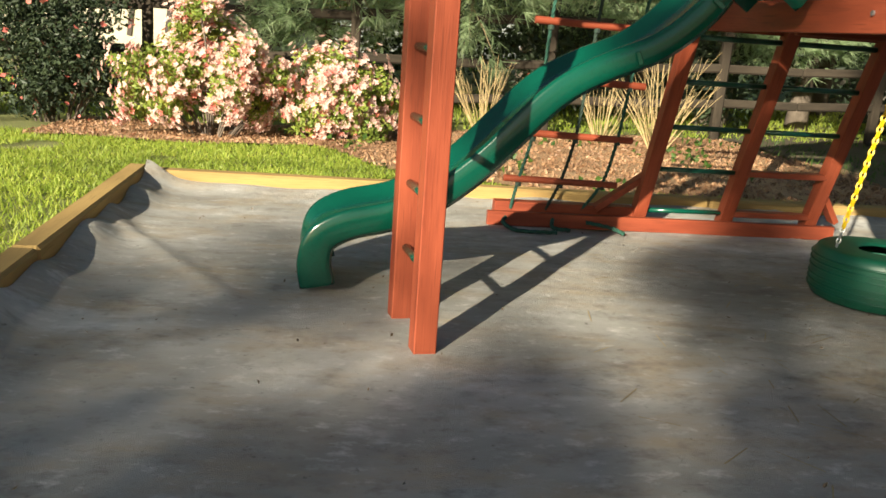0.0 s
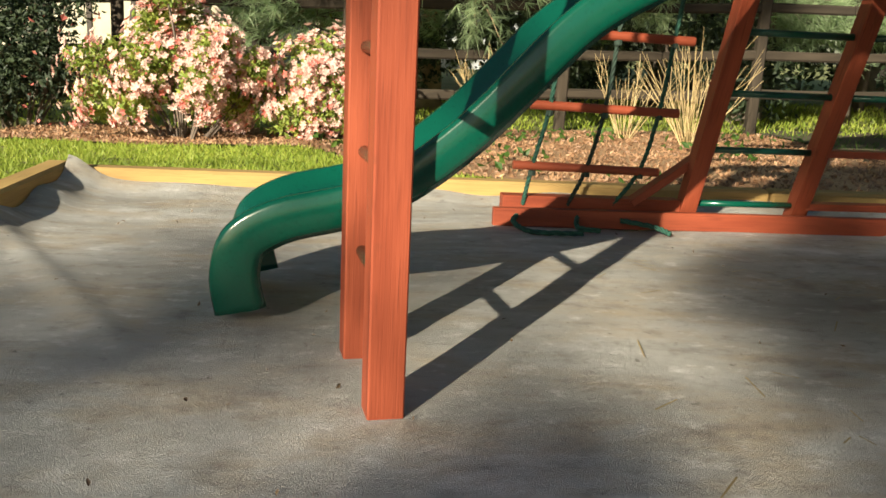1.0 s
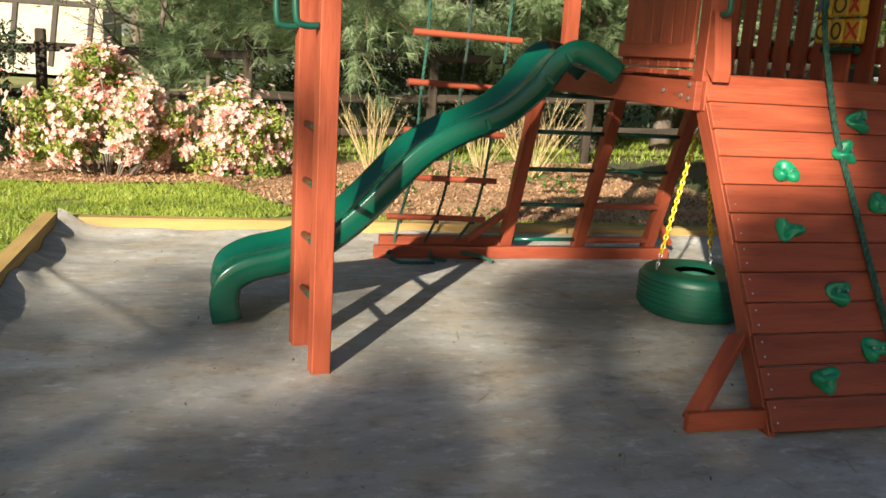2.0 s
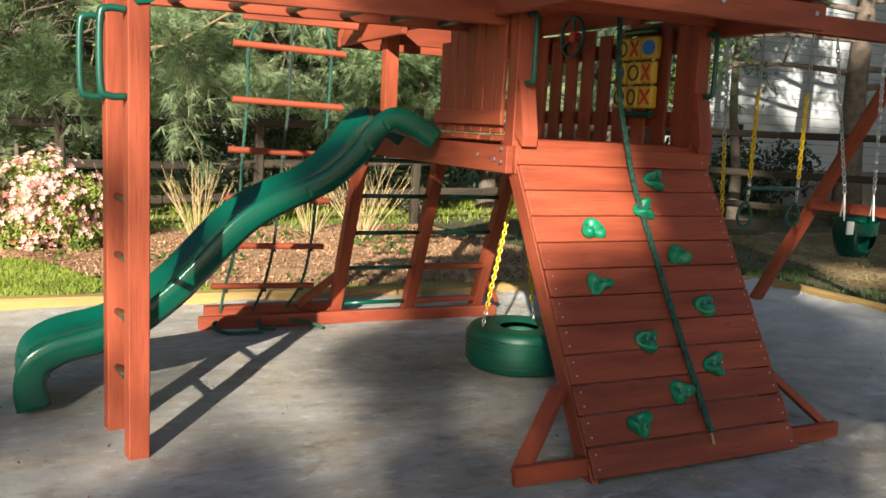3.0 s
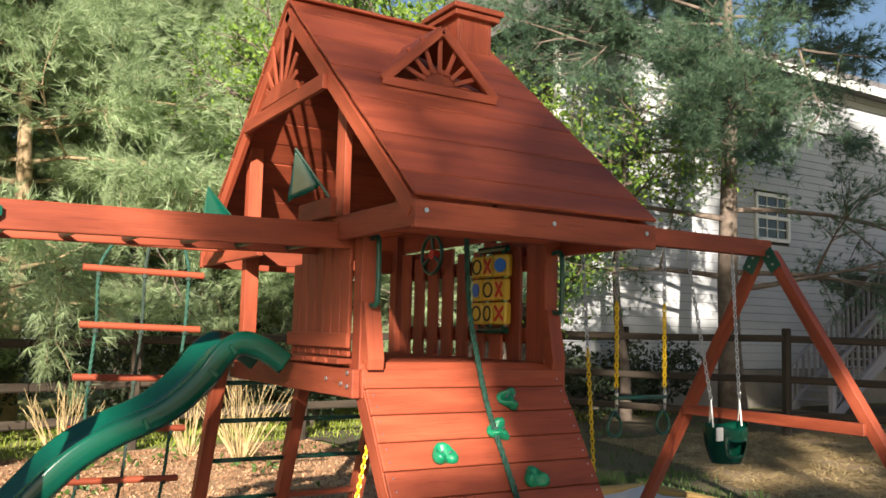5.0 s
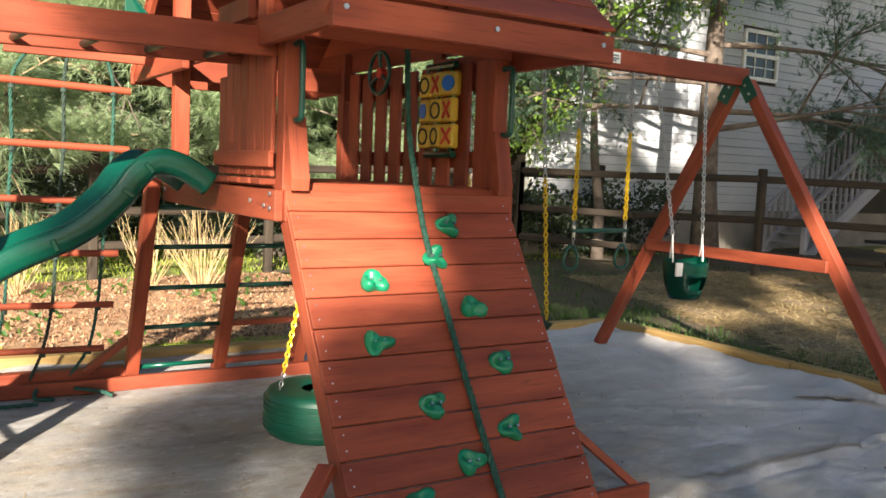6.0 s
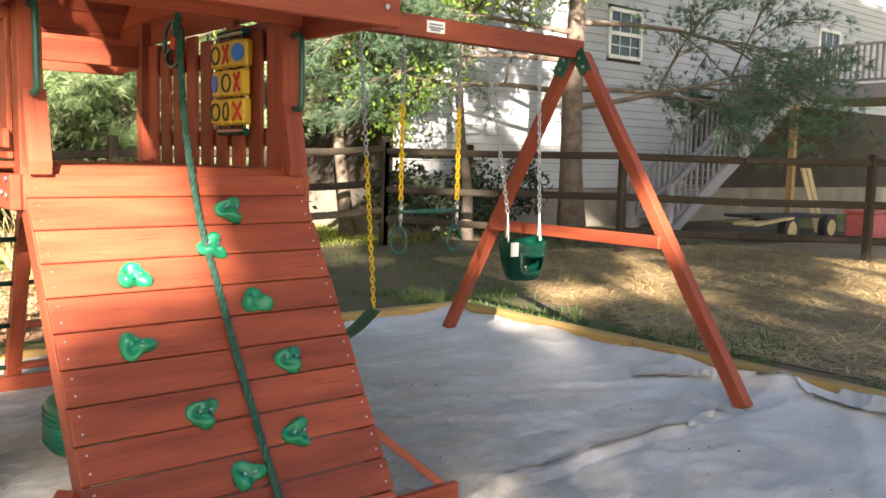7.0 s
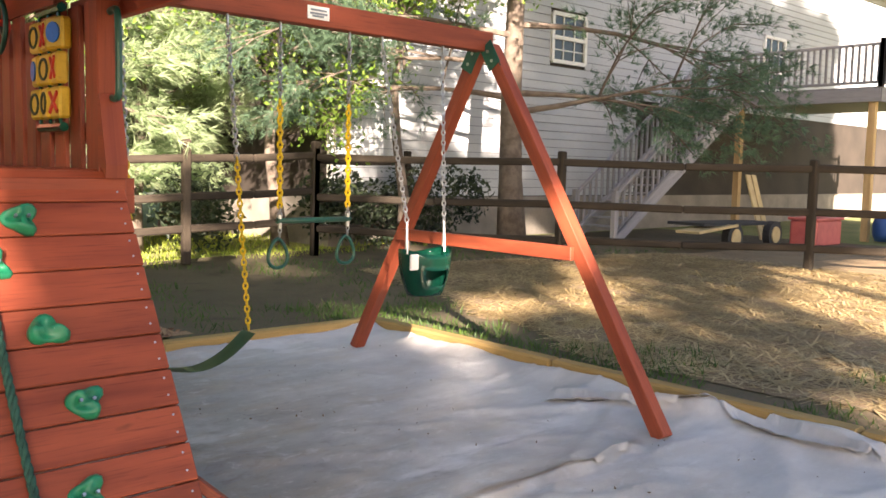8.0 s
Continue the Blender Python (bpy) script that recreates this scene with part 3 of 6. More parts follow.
L = RNG.uniform(0.02, 0.09, (len(xy), 1))
v = np.stack([root - way * L - side, root - way * L + side, root + way * L + side, root + way * L - side], 1).reshape(-1, 3)
cards("straw_bits", v, np.arange(len(v)).reshape(-1, 4), STRAWBLADE, label="loose straw stems lying on the cloth", category="straw", kind="stuff")
twigs = tube([(-0.62, -1.32, 0.02), (-0.52, -1.28, 0.028), (-0.40, -1.27, 0.02)], 0.005, 5)
tagged(part("twig", twigs, BARK), "thin dark twig lying on the weed cloth", "twig")

# ---- the play tower
TL, TR, TF, TB = 1.72, 2.94, 0.0, 1.86
DECK = 1.44
P = 0.09
tower = thing("play_tower", (TL, TF, 0), "red-stained cedar play tower with a gabled wooden roof", "play tower")
for nm, x, y, z0, z1 in (("post", TL + P / 2, TF + P / 2, 1.29, 2.2), ("post", TR - P / 2, TF + P / 2, 1.29, 2.2),
                         ("post", TL + P / 2, TB - P / 2, 1.29, 2.86), ("post", TR - P / 2, TB - P / 2, 1.29, 2.3)):
    part(nm, beam((x, y, z0), (x, y, z1), P, P, up=(0, 1, 0)), CEDAR, tower)
part("gable_post", beam((TL + 0.02, 0.30, 2.1), (TL + 0.02, 0.30, 2.92), 0.11, 0.04, up=(1, 0, 0)), CEDAR, tower)
for y, z1 in ((0.62, 2.86),):
    part("gable_post", beam((TR - 0.04, y, 2.1), (TR - 0.04, y, z1), 0.09, 0.04, up=(1, 0, 0)), CEDAR, tower)
# deck frame and boards
for p0, p1 in (((TL - 0.022, TF - 0.02, DECK - 0.09), (TL - 0.022, TB + 0.02, DECK - 0.09)),
               ((TR + 0.022, TF - 0.02, DECK - 0.09), (TR + 0.022, TB + 0.02, DECK - 0.09)),
               ((TL, TF - 0.022, DECK - 0.09), (TR, TF - 0.022, DECK - 0.09)),
               ((TL, TB + 0.022, DECK - 0.09), (TR, TB + 0.022, DECK - 0.09)),
               ((TL, 0.93, DECK - 0.10), (TR, 0.93, DECK - 0.10))):
    part("deck_joist", beam(p0, p1, 0.04, 0.14), CEDAR, tower)
for k in range(13):
    y = TF + 0.08 + k * 0.143
    part("deck_board", beam((TL + 0.001, y, DECK), (TR - 0.001, y, DECK), 0.137, 0.028), CEDAR, tower)
for x, y, z in ((TL - 0.045, 0.03, 1.40), (TL - 0.045, 0.10, 1.345), (TL - 0.045, 0.03, 1.335), (TL - 0.045, 0.28, 1.36), (TL - 0.045, 1.80, 1.36)):
    part("bolt", tube([(x, y, z), (x - 0.008, y, z)], 0.011, 8), STEEL, tower, "bright zinc bolt head")
# left wall of vertical boards with a rounded shoulder
for k in range(7):
    y = 0.15 + k * 0.108
    top = 2.12 if k < 5 else (2.08 if k == 5 else 1.97)
    part("wall_board", beam((TL - 0.008, y, DECK + 0.035), (TL - 0.008, y, top), 0.102, 0.022, up=(1, 0, 0), bevel=0.005), CEDAR, tower)
part("wall_rail", beam((TL - 0.032, 0.06, DECK + 0.115), (TL - 0.032, 0.86, DECK + 0.115), 0.024, 0.075), CEDAR, tower)
part("wall_rail", beam((TL + 0.025, 0.10, 2.0), (TL + 0.025, 0.80, 2.0), 0.03, 0.08), CEDAR, tower)
for k in range(4):
    part("deck_end", beam((TL - 0.07, 0.16 + k * 0.15, DECK + 0.012), (TL + 0.06, 0.16 + k * 0.15, DECK + 0.012), 0.12, 0.028), CEDAR, tower)
# front wings beside the ramp's head
for x in (TL + 0.008, TR - 0.094):
    out = [(x, TF - 0.002, 1.745), (x, TF - 0.022, 1.745), (x, TF - 0.082, DECK + 0.03), (x, TF - 0.075, DECK - 0.02), (x, TF - 0.04, DECK + 0.01), (x, TF - 0.002, DECK + 0.04)]
    part("wing_board", slab(out, 0.086, (1, 0, 0)), CEDAR, tower)
# the right wall: gapped slats on the inside of the rails; the rear stays open to the climber
for k in range(9):
    y = TB - 0.19 - k * 0.19
    part("slat", beam((TR - 0.05, y, DECK), (TR - 0.05, y, 2.12 if k % 3 else 2.16), 0.128, 0.022, up=(1, 0, 0)), CEDAR, tower)
part("side_rail", beam((TR - 0.012, 0.06, 2.02), (TR - 0.012, TB - 0.06, 2.02), 0.03, 0.09), CEDAR, tower)
part("side_rail", beam((TR - 0.012, 0.06, 1.60), (TR - 0.012, TB - 0.06, 1.60), 0.03, 0.09), CEDAR, tower)
part("rear_valance", beam((TL + 0.09, TB - 0.02, 2.10), (TR - 0.09, TB - 0.02, 2.10), 0.03, 0.13), CEDAR, tower)
part("side_valance", beam((TL + 0.02, 0.9, 2.14), (TL + 0.02, TB - 0.09, 2.14), 0.03, 0.09), CEDAR, tower)
# the roof: plates, rafters, boards, gable fans, dormer and chimney
EAVE_F, EAVE_B, EAVE_Z = -0.68, 2.52, 2.16
RIDGE_Y, RIDGE_Z = 0.92, 3.52
RL, RR = 1.62, 2.99
for y0, y1 in ((EAVE_F + 0.02, 0.55), (1.3, EAVE_B - 0.02)):
    for x in (RL + 0.03, RR - 0.03):
        part("outrigger", beam((x, y0, EAVE_Z - 0.05), (x, y1, EAVE_Z - 0.05), 0.04, 0.12), CEDAR, tower)
part("cross_plate", beam((RL - 0.02, 0.1, EAVE_Z + 0.055), (RL - 0.02, 0.52, EAVE_Z + 0.055), 0.036, 0.10), CEDAR, tower)
part("fascia", beam((RL, EAVE_F, EAVE_Z - 0.06), (RR + 0.01, EAVE_F, EAVE_Z - 0.06), 0.038, 0.12), CEDAR, tower)
part("fascia", beam((RL, EAVE_B, EAVE_Z - 0.06), (RR + 0.01, EAVE_B, EAVE_Z - 0.06), 0.038, 0.12), CEDAR, tower)
for x, y in ((RL + 0.05, EAVE_F - 0.02), (RR - 0.06, EAVE_F - 0.02), (2.35, EAVE_F - 0.02)):
    part("bolt", tube([(x, y, EAVE_Z - 0.045), (x, y - 0.007, EAVE_Z - 0.045)], 0.011, 8), STEEL, tower, "bright zinc bolt head")
part("top_plate", beam((TL, 0.0, 2.15), (TR, 0.0, 2.15), 0.04, 0.09), CEDAR, tower)
part("top_plate", beam((TL, TB, 2.15), (TR, TB, 2.15), 0.04, 0.09), CEDAR, tower)
for ye in (EAVE_F, EAVE_B):
    slope = Vector((0, RIDGE_Y - ye, RIDGE_Z - EAVE_Z))
    run = slope.length
    sd = slope.normalized()
    nrm = Vector((0, -sd.z, sd.y)) if ye < 0 else Vector((0, sd.z, -sd.y))
    if nrm.z < 0:
        nrm = -nrm
    n = 12
    w = run / n
    for k in range(n):
        c = Vector((0, ye, EAVE_Z + 0.012)) + sd * (w * (k + 0.5)) + nrm * 0.016
        lap = 0.004 * (k % 2)
        part("roof_board", beam((RL, c.y, c.z + lap), (RR + 0.02, c.y, c.z + lap), w - 0.002, 0.018, up=nrm, bevel=0.003), CEDAR, tower)
    for x in (RL + 0.02, RR - 0.02):
        a = Vector((x, ye, EAVE_Z)) - nrm * 0.05
        part("rafter", beam(a, a + sd * (run - 0.02), 0.036, 0.085, up=nrm), CEDAR, tower)
for x, sg in ((RL - 0.012, -1), (RR + 0.012, 1)):
    part("collar_tie", beam((x, 0.28, 2.90), (x, 1.56, 2.90), 0.03, 0.085), CEDAR, tower)
    # sunburst under the peak
    out = [(x, 0.92 + 0.30 * math.cos(a), 2.94 + 0.10 * math.sin(a)) for a in [i * math.pi / 10 for i in range(11)]]
    part("sunburst_centre", slab(out, 0.02 * sg, (1, 0, 0)), CEDAR, tower)
    for i in range(7):
        a = math.pi * (0.14 + 0.72 * i / 6)
        p0 = Vector((x + 0.008 * sg, 0.92 + 0.1 * math.cos(a), 2.97))
        reach = 0.16 + 0.24 * math.sin(a) ** 3
        p1 = p0 + Vector((0, math.cos(a), math.sin(a))) * reach
        part("sunburst_ray", beam(p0, p1, 0.034, 0.014, up=(1, 0, 0), bevel=0.003), CEDAR, tower)
# the far gable, boarded shut
for k in range(9):
    z0_ = EAVE_Z + 0.02 + k * 0.145
    def half(z):
        return (RIDGE_Y - EAVE_F) * (RIDGE_Z - z) / (RIDGE_Z - EAVE_Z) - 0.06
    z1_ = min(z0_ + 0.142, RIDGE_Z - 0.08)
    out = [(RR - 0.08, RIDGE_Y - half(z0_), z0_), (RR - 0.08, RIDGE_Y + half(z0_), z0_), (RR - 0.08, RIDGE_Y + half(z1_), z1_), (RR - 0.08, RIDGE_Y - half(z1_), z1_)]
    part("gable_board", slab(out, 0.02, (1, 0, 0)), CEDAR, tower)
part("ridge_cap", beam((RL, RIDGE_Y - 0.03, RIDGE_Z + 0.04), (RR + 0.02, RIDGE_Y - 0.03, RIDGE_Z + 0.04), 0.07, 0.02), CEDAR, tower)
# dormer on the front slope
DX, DY = 2.22, 0.18
dz = EAVE_Z + (DY - EAVE_F) * (RIDGE_Z - EAVE_Z) / (RIDGE_Y - EAVE_F) + 0.05
dormer = part("dormer", slab([(DX - 0.31, DY, dz), (DX + 0.31, DY, dz), (DX, DY, dz + 0.03)], 0.02, (0, 1, 0)), CEDAR, tower)
for sg in (-1, 1):
    part("dormer_rake", beam((DX + sg * 0.36, DY - 0.06, dz - 0.03), (DX, DY - 0.06, dz + 0.31), 0.05, 0.022, up=(0, 1, 0)), CEDAR, dormer)
    a, b, ap = Vector((DX + sg * 0.36, DY - 0.05, dz - 0.02)), Vector((DX, DY - 0.05, dz + 0.32)), Vector((DX, DY + 0.36, dz + 0.32))
    part("dormer_roof", slab([a, b, ap], 0.018, Vector((sg * 0.7, 0, 0.7))), CEDAR, dormer)
part("dormer_sill", beam((DX - 0.36, DY - 0.06, dz - 0.03), (DX + 0.36, DY - 0.06, dz - 0.03), 0.05, 0.024, up=(0, 1, 0)), CEDAR, dormer)
part("dormer_sun", slab([(DX + 0.13 * math.cos(a), DY - 0.03, dz + 0.1 * math.sin(a)) for a in [i * math.pi / 10 for i in range(11)]], 0.02, (0, 1, 0)), CEDAR, dormer)
for i in range(7):
    a = math.pi * (0.12 + 0.76 * i / 6)
    p0 = Vector((DX + 0.1 * math.cos(a), DY - 0.035, dz + 0.07 * math.sin(a)))
    part("sunburst_ray", beam(p0, p0 + Vector((math.cos(a), 0, math.sin(a))) * (0.12 + 0.09 * math.sin(a)), 0.026, 0.014, up=(0, 1, 0), bevel=0.003), CEDAR, dormer)
for x0, x1, y0, y1 in ((2.70, 2.72, 0.74, 1.06), (2.94, 2.96, 0.74, 1.06), (2.72, 2.94, 0.74, 0.76), (2.72, 2.94, 1.04, 1.06)):
    part("chimney_panel", beam(((x0 + x1) / 2, (y0 + y1) / 2, 3.22), ((x0 + x1) / 2, (y0 + y1) / 2, 3.66), max(x1 - x0, 0.02), max(y1 - y0, 0.02), up=(0, 1, 0)), CEDAR, tower)
for z, e in ((3.645, 0.02), (3.685, 0.04)):
    part("chimney_cap", beam((2.68 - e, 0.9, z), (2.98 + e, 0.9, z), 0.36 + 2 * e, 0.035), CEDAR, tower)
# grab handles on the front posts
for x in (TL - 0.006, TR + 0.006):
    sg = -1 if x < 2 else 1
    pts = smooth_curve([(x + 0.05 * -sg, -0.012, 1.73), (x + 0.05 * -sg, -0.075, 1.73), (x + 0.05 * -sg, -0.09, 1.78), (x + 0.05 * -sg, -0.09, 2.0), (x + 0.05 * -sg, -0.075, 2.06), (x + 0.05 * -sg, -0.012, 2.06)], 24)
    part("grab_handle", tube(pts, 0.014, 8), GREEN_DARK, tower, "dark green plastic grab handle", True)

# steering wheel and game panel on the right wall
WX = TR - 0.061
wheel = thing("steering_wheel", (WX, 1.2, 2.1), "dark green plastic toy steering wheel on the tower wall", "steering wheel")
WY, WZ = 1.22, 2.13
ring = [(WX - 0.05, WY + 0.13 * math.cos(a), WZ + 0.13 * math.sin(a)) for a in [i * 2 * math.pi / 28 for i in range(28)]]
part("rim", tube(ring, 0.013, 8, True), GREEN_DARK, wheel, smooth=True)
for a in (0.5 * math.pi, 1.17 * math.pi, 1.83 * math.pi):
    part("spoke", tube([(WX - 0.04, WY, WZ), (WX - 0.05, WY + 0.125 * math.cos(a), WZ + 0.125 * math.sin(a))], 0.012, 6), GREEN_DARK, wheel)
part("hub", tube([(WX, WY, WZ), (WX - 0.055, WY, WZ)], 0.035, 12), REDPAINT, wheel, "red hub cap")

game = thing("tic_tac_toe_panel", (WX, 0.5, 1.62), "yellow tic-tac-toe blocks on green bars", "game panel")
GY, GZ, GS, GH = 0.70, 1.655, 0.123, 0.143
for dz_ in (-0.03, 3 * GH + 0.03):
    part("bar", tube([(WX - 0.04, GY - 0.06, GZ + dz_), (WX - 0.04, GY - 3 * GS + 0.02, GZ + dz_)], 0.02, 8), GREEN, game, "green plastic bar")
for k in range(3):
    part("spindle", tube([(WX - 0.04, GY - (k + 0.5) * GS, GZ - 0.03), (WX - 0.04, GY - (k + 0.5) * GS, GZ + 3 * GH + 0.03)], 0.008, 6), GREEN, game)
MARKS = [["o", "o", "x"], ["b", "o", "x"], ["o", "x", "b"]]
for r in range(3):
    for c in range(3):
        cy, cz = GY - (c + 0.5) * GS, GZ + (r + 0.5) * GH
        skew = 0.3 if (r, c) == (2, 2) else (-0.12 if (r + c) % 2 else 0.05)
        across = Vector((skew, -1, 0)).normalized()
        mid = Vector((WX - 0.04, cy, cz))
        face = Vector((-1, -skew, 0)).normalized()
        block = part("block", beam(mid - across * 0.057, mid + across * 0.057, 0.05, GH - 0.012, up=(0, 0, 1), bevel=0.01), GAMEYELLOW, game)
        m = MARKS[r][c]
        ctr = mid + face * 0.026
        if m == "o":
            pts = [ctr + across * (0.042 * math.cos(a)) + Vector((0, 0, 0.042 * math.sin(a))) for a in [i * 2 * math.pi / 18 for i in range(18)]]
            part("ring_mark", tube(pts, 0.007, 6, True), BLACKMARK, block)
        elif m == "x":
            for s in (-1, 1):
                part("cross_mark", tube([ctr - across * 0.04 - Vector((0, 0, 0.042 * s)), ctr + across * 0.04 + Vector((0, 0, 0.042 * s))], 0.009, 6), REDPAINT, block)
        else:
            part("disc_mark", tube([ctr, ctr + face * 0.006], 0.043, 14), BLUEPAINT, block)

# flags on the left beam ends
for x, y, top, turn in ((1.62, 0.08, (1.425, 0.19, 2.50), 1.0), (1.66, 1.60, (1.40, 1.64, 2.50), 1.0)):
    foot = Vector((x, y + 0.04, 2.22))
    topv = Vector(top)
    flag = thing("pennant_flag", foot, "green pennant flag leaning out from the tower", "flag", "tower flags")
    part("stick", tube([foot, topv], 0.008, 6), GREEN_DARK, flag)
    d = (foot - topv)
    q = topv + d * 0.62
    hang = topv + Vector((-0.01, 0.02, -0.27))
    bm = bmesh.new()
    n = 8
    rows = []
    for i in range(n + 1):
        u = i / n
        e0 = topv.lerp(q, u)
        e1 = topv.lerp(hang, u) if u < 1 else hang
        rows.append([bm.verts.new(e0.lerp(e1, w / 6) + Vector((0.02, -0.02, 0)) * math.sin(w / 6 * 5) * u * 0.6) for w in range(7)])
    for i in range(n):
        for w in range(6):
            bm.faces.new((rows[i][w], rows[i][w + 1], rows[i + 1][w + 1], rows[i + 1][w]))
    bmesh.ops.remove_doubles(bm, verts=bm.verts, dist=0.0005)
    bmesh.ops.solidify(bm, geom=bm.faces[:], thickness=0.002)
    part("cloth", bm, GREEN, flag, smooth=True)

# ---- rock ramp
S1 = Vector((0, -0.058, 1.325))
RD = Vector((0, -0.812 / 1.545, -1.313 / 1.545)).normalized()
RN = Vector((0, RD.z, -RD.y))
RN = RN if RN.z > 0 else -RN
RX0, RX1 = 1.725, 2.935
ramp = thing("climbing_ramp", ((RX0 + RX1) / 2, -0.87, 0), "sloping red cedar plank climbing ramp leaning on the deck", "climbing ramp")
for k in range(12):
    c = S1 + RD * (0.14 * (k - 0.5))
    part("plank", beam((RX0 + 0.002 * (k % 3), c.y, c.z), (RX1 - 0.003 * (k % 2), c.y, c.z), 0.1345, 0.026, up=RN, bevel=0.004), CEDAR, ramp)
for x in (RX0 + 0.02, RX1 - 0.02):
    a = S1 + RD * -0.2 - RN * 0.062
    b = S1 + RD * 1.60 - RN * 0.062
    part("stringer", beam((x - 0.0, a.y, a.z), (x, b.y, b.z), 0.036, 0.095, up=RN), CEDAR, ramp)
for k in range(12):
    for x in (RX0 + 0.035, RX1 - 0.035):
        for d in (-0.035, 0.03):
            c = S1 + RD * (0.14 * (k - 0.5) + d) + RN * 0.0135
            part("screw", tube([(x, c.y, c.z), (x, c.y + RN.y * 0.002, c.z + RN.z * 0.002)], 0.0045, 6), STEEL, ramp)
# braces and cross foot at the bottom
for sg, x0 in ((-1, RX0 - 0.02), (1, RX1 + 0.02)):
    kx = S1 + RD * 1.12 - RN * 0.05
    part("brace", beam((x0, kx.y + 0.02, kx.z), (x0 + sg * 0.30, kx.y - 0.17, 0.05), 0.036, 0.085, up=(0, 1, 0.2)), CEDAR, ramp)
part("cross_foot", beam((RX0 - 0.36, -0.80, 0.055), (RX1 + 0.34, -0.80, 0.055), 0.036, 0.085), CEDAR, ramp)


def rock_hold(x, along, seed, size=0.062):
    """A knobbly bolted hand-hold: a lobed, domed plastic lump with two recessed bolts."""
    c = S1 + RD * along + RN * 0.012
    rnd = random.Random(seed)
    lobes = [rnd.uniform(0.6, 1.15) for _ in range(5)]
    turn = rnd.uniform(0, 6.28)
    bm = bmesh.new()
    nr, na = 6, 22
    rings = []
    for i in range(nr + 1):
        u = i / nr
        ring = []
        for k in range(na):
            a = k * 2 * math.pi / na
            t = (a + turn) / (2 * math.pi) * 5
            i0 = int(t) % 5
            fr = t - int(t)
            l = lobes[i0] * (1 - fr) + lobes[(i0 + 1) % 5] * fr
            l = 0.78 + 0.30 * math.cos(3 * a + turn) * (0.6 + 0.4 * math.cos(a)) + 0.12 * (l - 0.85)
            rad = size * 1.12 * l * math.cos(u * math.pi / 2 * 0.92) ** 0.6
            hgt = 0.05 * (math.sin(u * math.pi / 2)) * (0.75 + 0.45 * math.sin(a * 2 + seed))
            if u > 0.8:
                hgt -= 0.01
            p = Vector((x + rad * 1.15 * math.cos(a), 0, 0)) + Vector((0, c.y, c.z)) - RD * (rad * math.sin(a)) + RN * hgt
            ring.append(bm.verts.new(p))
        rings.append(ring)
    for i in range(nr):
        for k in range(na):
            bm.faces.new((rings[i][k], rings[i][(k + 1) % na], rings[i + 1][(k + 1) % na], rings[i + 1][k]))
    bm.faces.new(rings[-1])
    bm.faces.new(rings[0][::-1])
    bmesh.ops.recalc_face_normals(bm, faces=bm.faces)
    h = part("hold", bm, HOLD, ramp, "bright green moulded climbing hold", True)
    for dx in (-0.022, 0.022):
        q = Vector((x + dx, c.y, c.z)) + RN * 0.038
        part("hold_bolt", tube([q - RN * 0.012, q + RN * 0.003], 0.006, 8), STEEL, h)


for i, (x, z) in enumerate(((2.525, 1.28), (2.40, 1.133), (2.05, 1.037), (2.533, 0.91), (2.0, 0.797), (2.61, 0.681), (2.197, 0.543), (2.557, 0.418), (2.31, 0.319), (2.03, 0.215))):
    rock_hold(x, (S1.z - z + 0.018) / -RD.z, 11 + i)


def twisted_rope(name, points, r, material, parent=None, label="", turns=60.0, apart=False):
    """Three strands laid round one another along a curve."""
    pts = smooth_curve(points, int(26 * max(2, len(points))))
    bm = bmesh.new()
    length = sum((pts[i + 1] - pts[i]).length for i in range(len(pts) - 1))
    n = max(30, int(length / 0.012))
    pts = smooth_curve(points, n)
    for s in range(3):
        strand = []
        for i, p in enumerate(pts):
            d = (pts[min(i + 1, n - 1)] - pts[max(i - 1, 0)]).normalized()
            a = d.orthogonal().normalized() if abs(d.x) > 0.99 else d.cross(Vector((1, 0, 0))).normalized()
            b = d.cross(a)
            ang = i / n * length * turns + s * 2 * math.pi / 3
            strand.append(p + (a * math.cos(ang) + b * math.sin(ang)) * r * 0.52)
        tube(strand, r * 0.56, 6, bm=bm)
        if apart:
            part("strand", bm, material, parent, label, True)
            bm = bmesh.new()
    if apart:
        return bm.free()
    return part(name, bm, material, parent, label, True)


rp = [(2.40, 0.12, 2.14), (2.40, 0.08, 1.75), (2.38, -0.045, 1.47)]
for k, x in ((0.15, 2.375), (0.45, 2.38), (0.75, 2.385), (1.05, 2.395), (1.28, 2.405), (1.40, 2.41)):
    c = S1 + RD * k + RN * 0.032
    rp.append((x, c.y, c.z))
rope = thing("climbing_rope", (2.42, 0.06, 1.45), "dark green twisted climbing rope hanging down the ramp", "rope")
twisted_rope("strand", rp, 0.015, ROPE, rope, apart=True)
c = S1 + RD * 1.41 + RN * 0.03
part("frayed_end", tube([(2.41, c.y, c.z), (2.415, c.y - 0.02, c.z - 0.05)], 0.006, 6), STALK, rope, "frayed pale rope end")

# ---- wave slide
slide = thing("wave_slide", (0.5, 0.93, 0), "glossy green moulded wave slide from the tower deck", "slide")
RIM = smooth_curve([(-0.535, 0, 0.03), (-0.55, 0, 0.16), (-0.505, 0, 0.30), (-0.36, 0, 0.39), (-0.09, 0, 0.462), (0.17, 0, 0.642), (0.485, 0, 0.972), (0.70, 0, 1.115), (0.95, 0, 1.23), (1.12, 0, 1.375), (1.20, 0, 1.485), (1.28, 0, 1.56), (1.37, 0, 1.59), (1.47, 0, 1.57), (1.56, 0, 1.525), (1.645, 0, 1.47)], 72)
bm = bmesh.new()
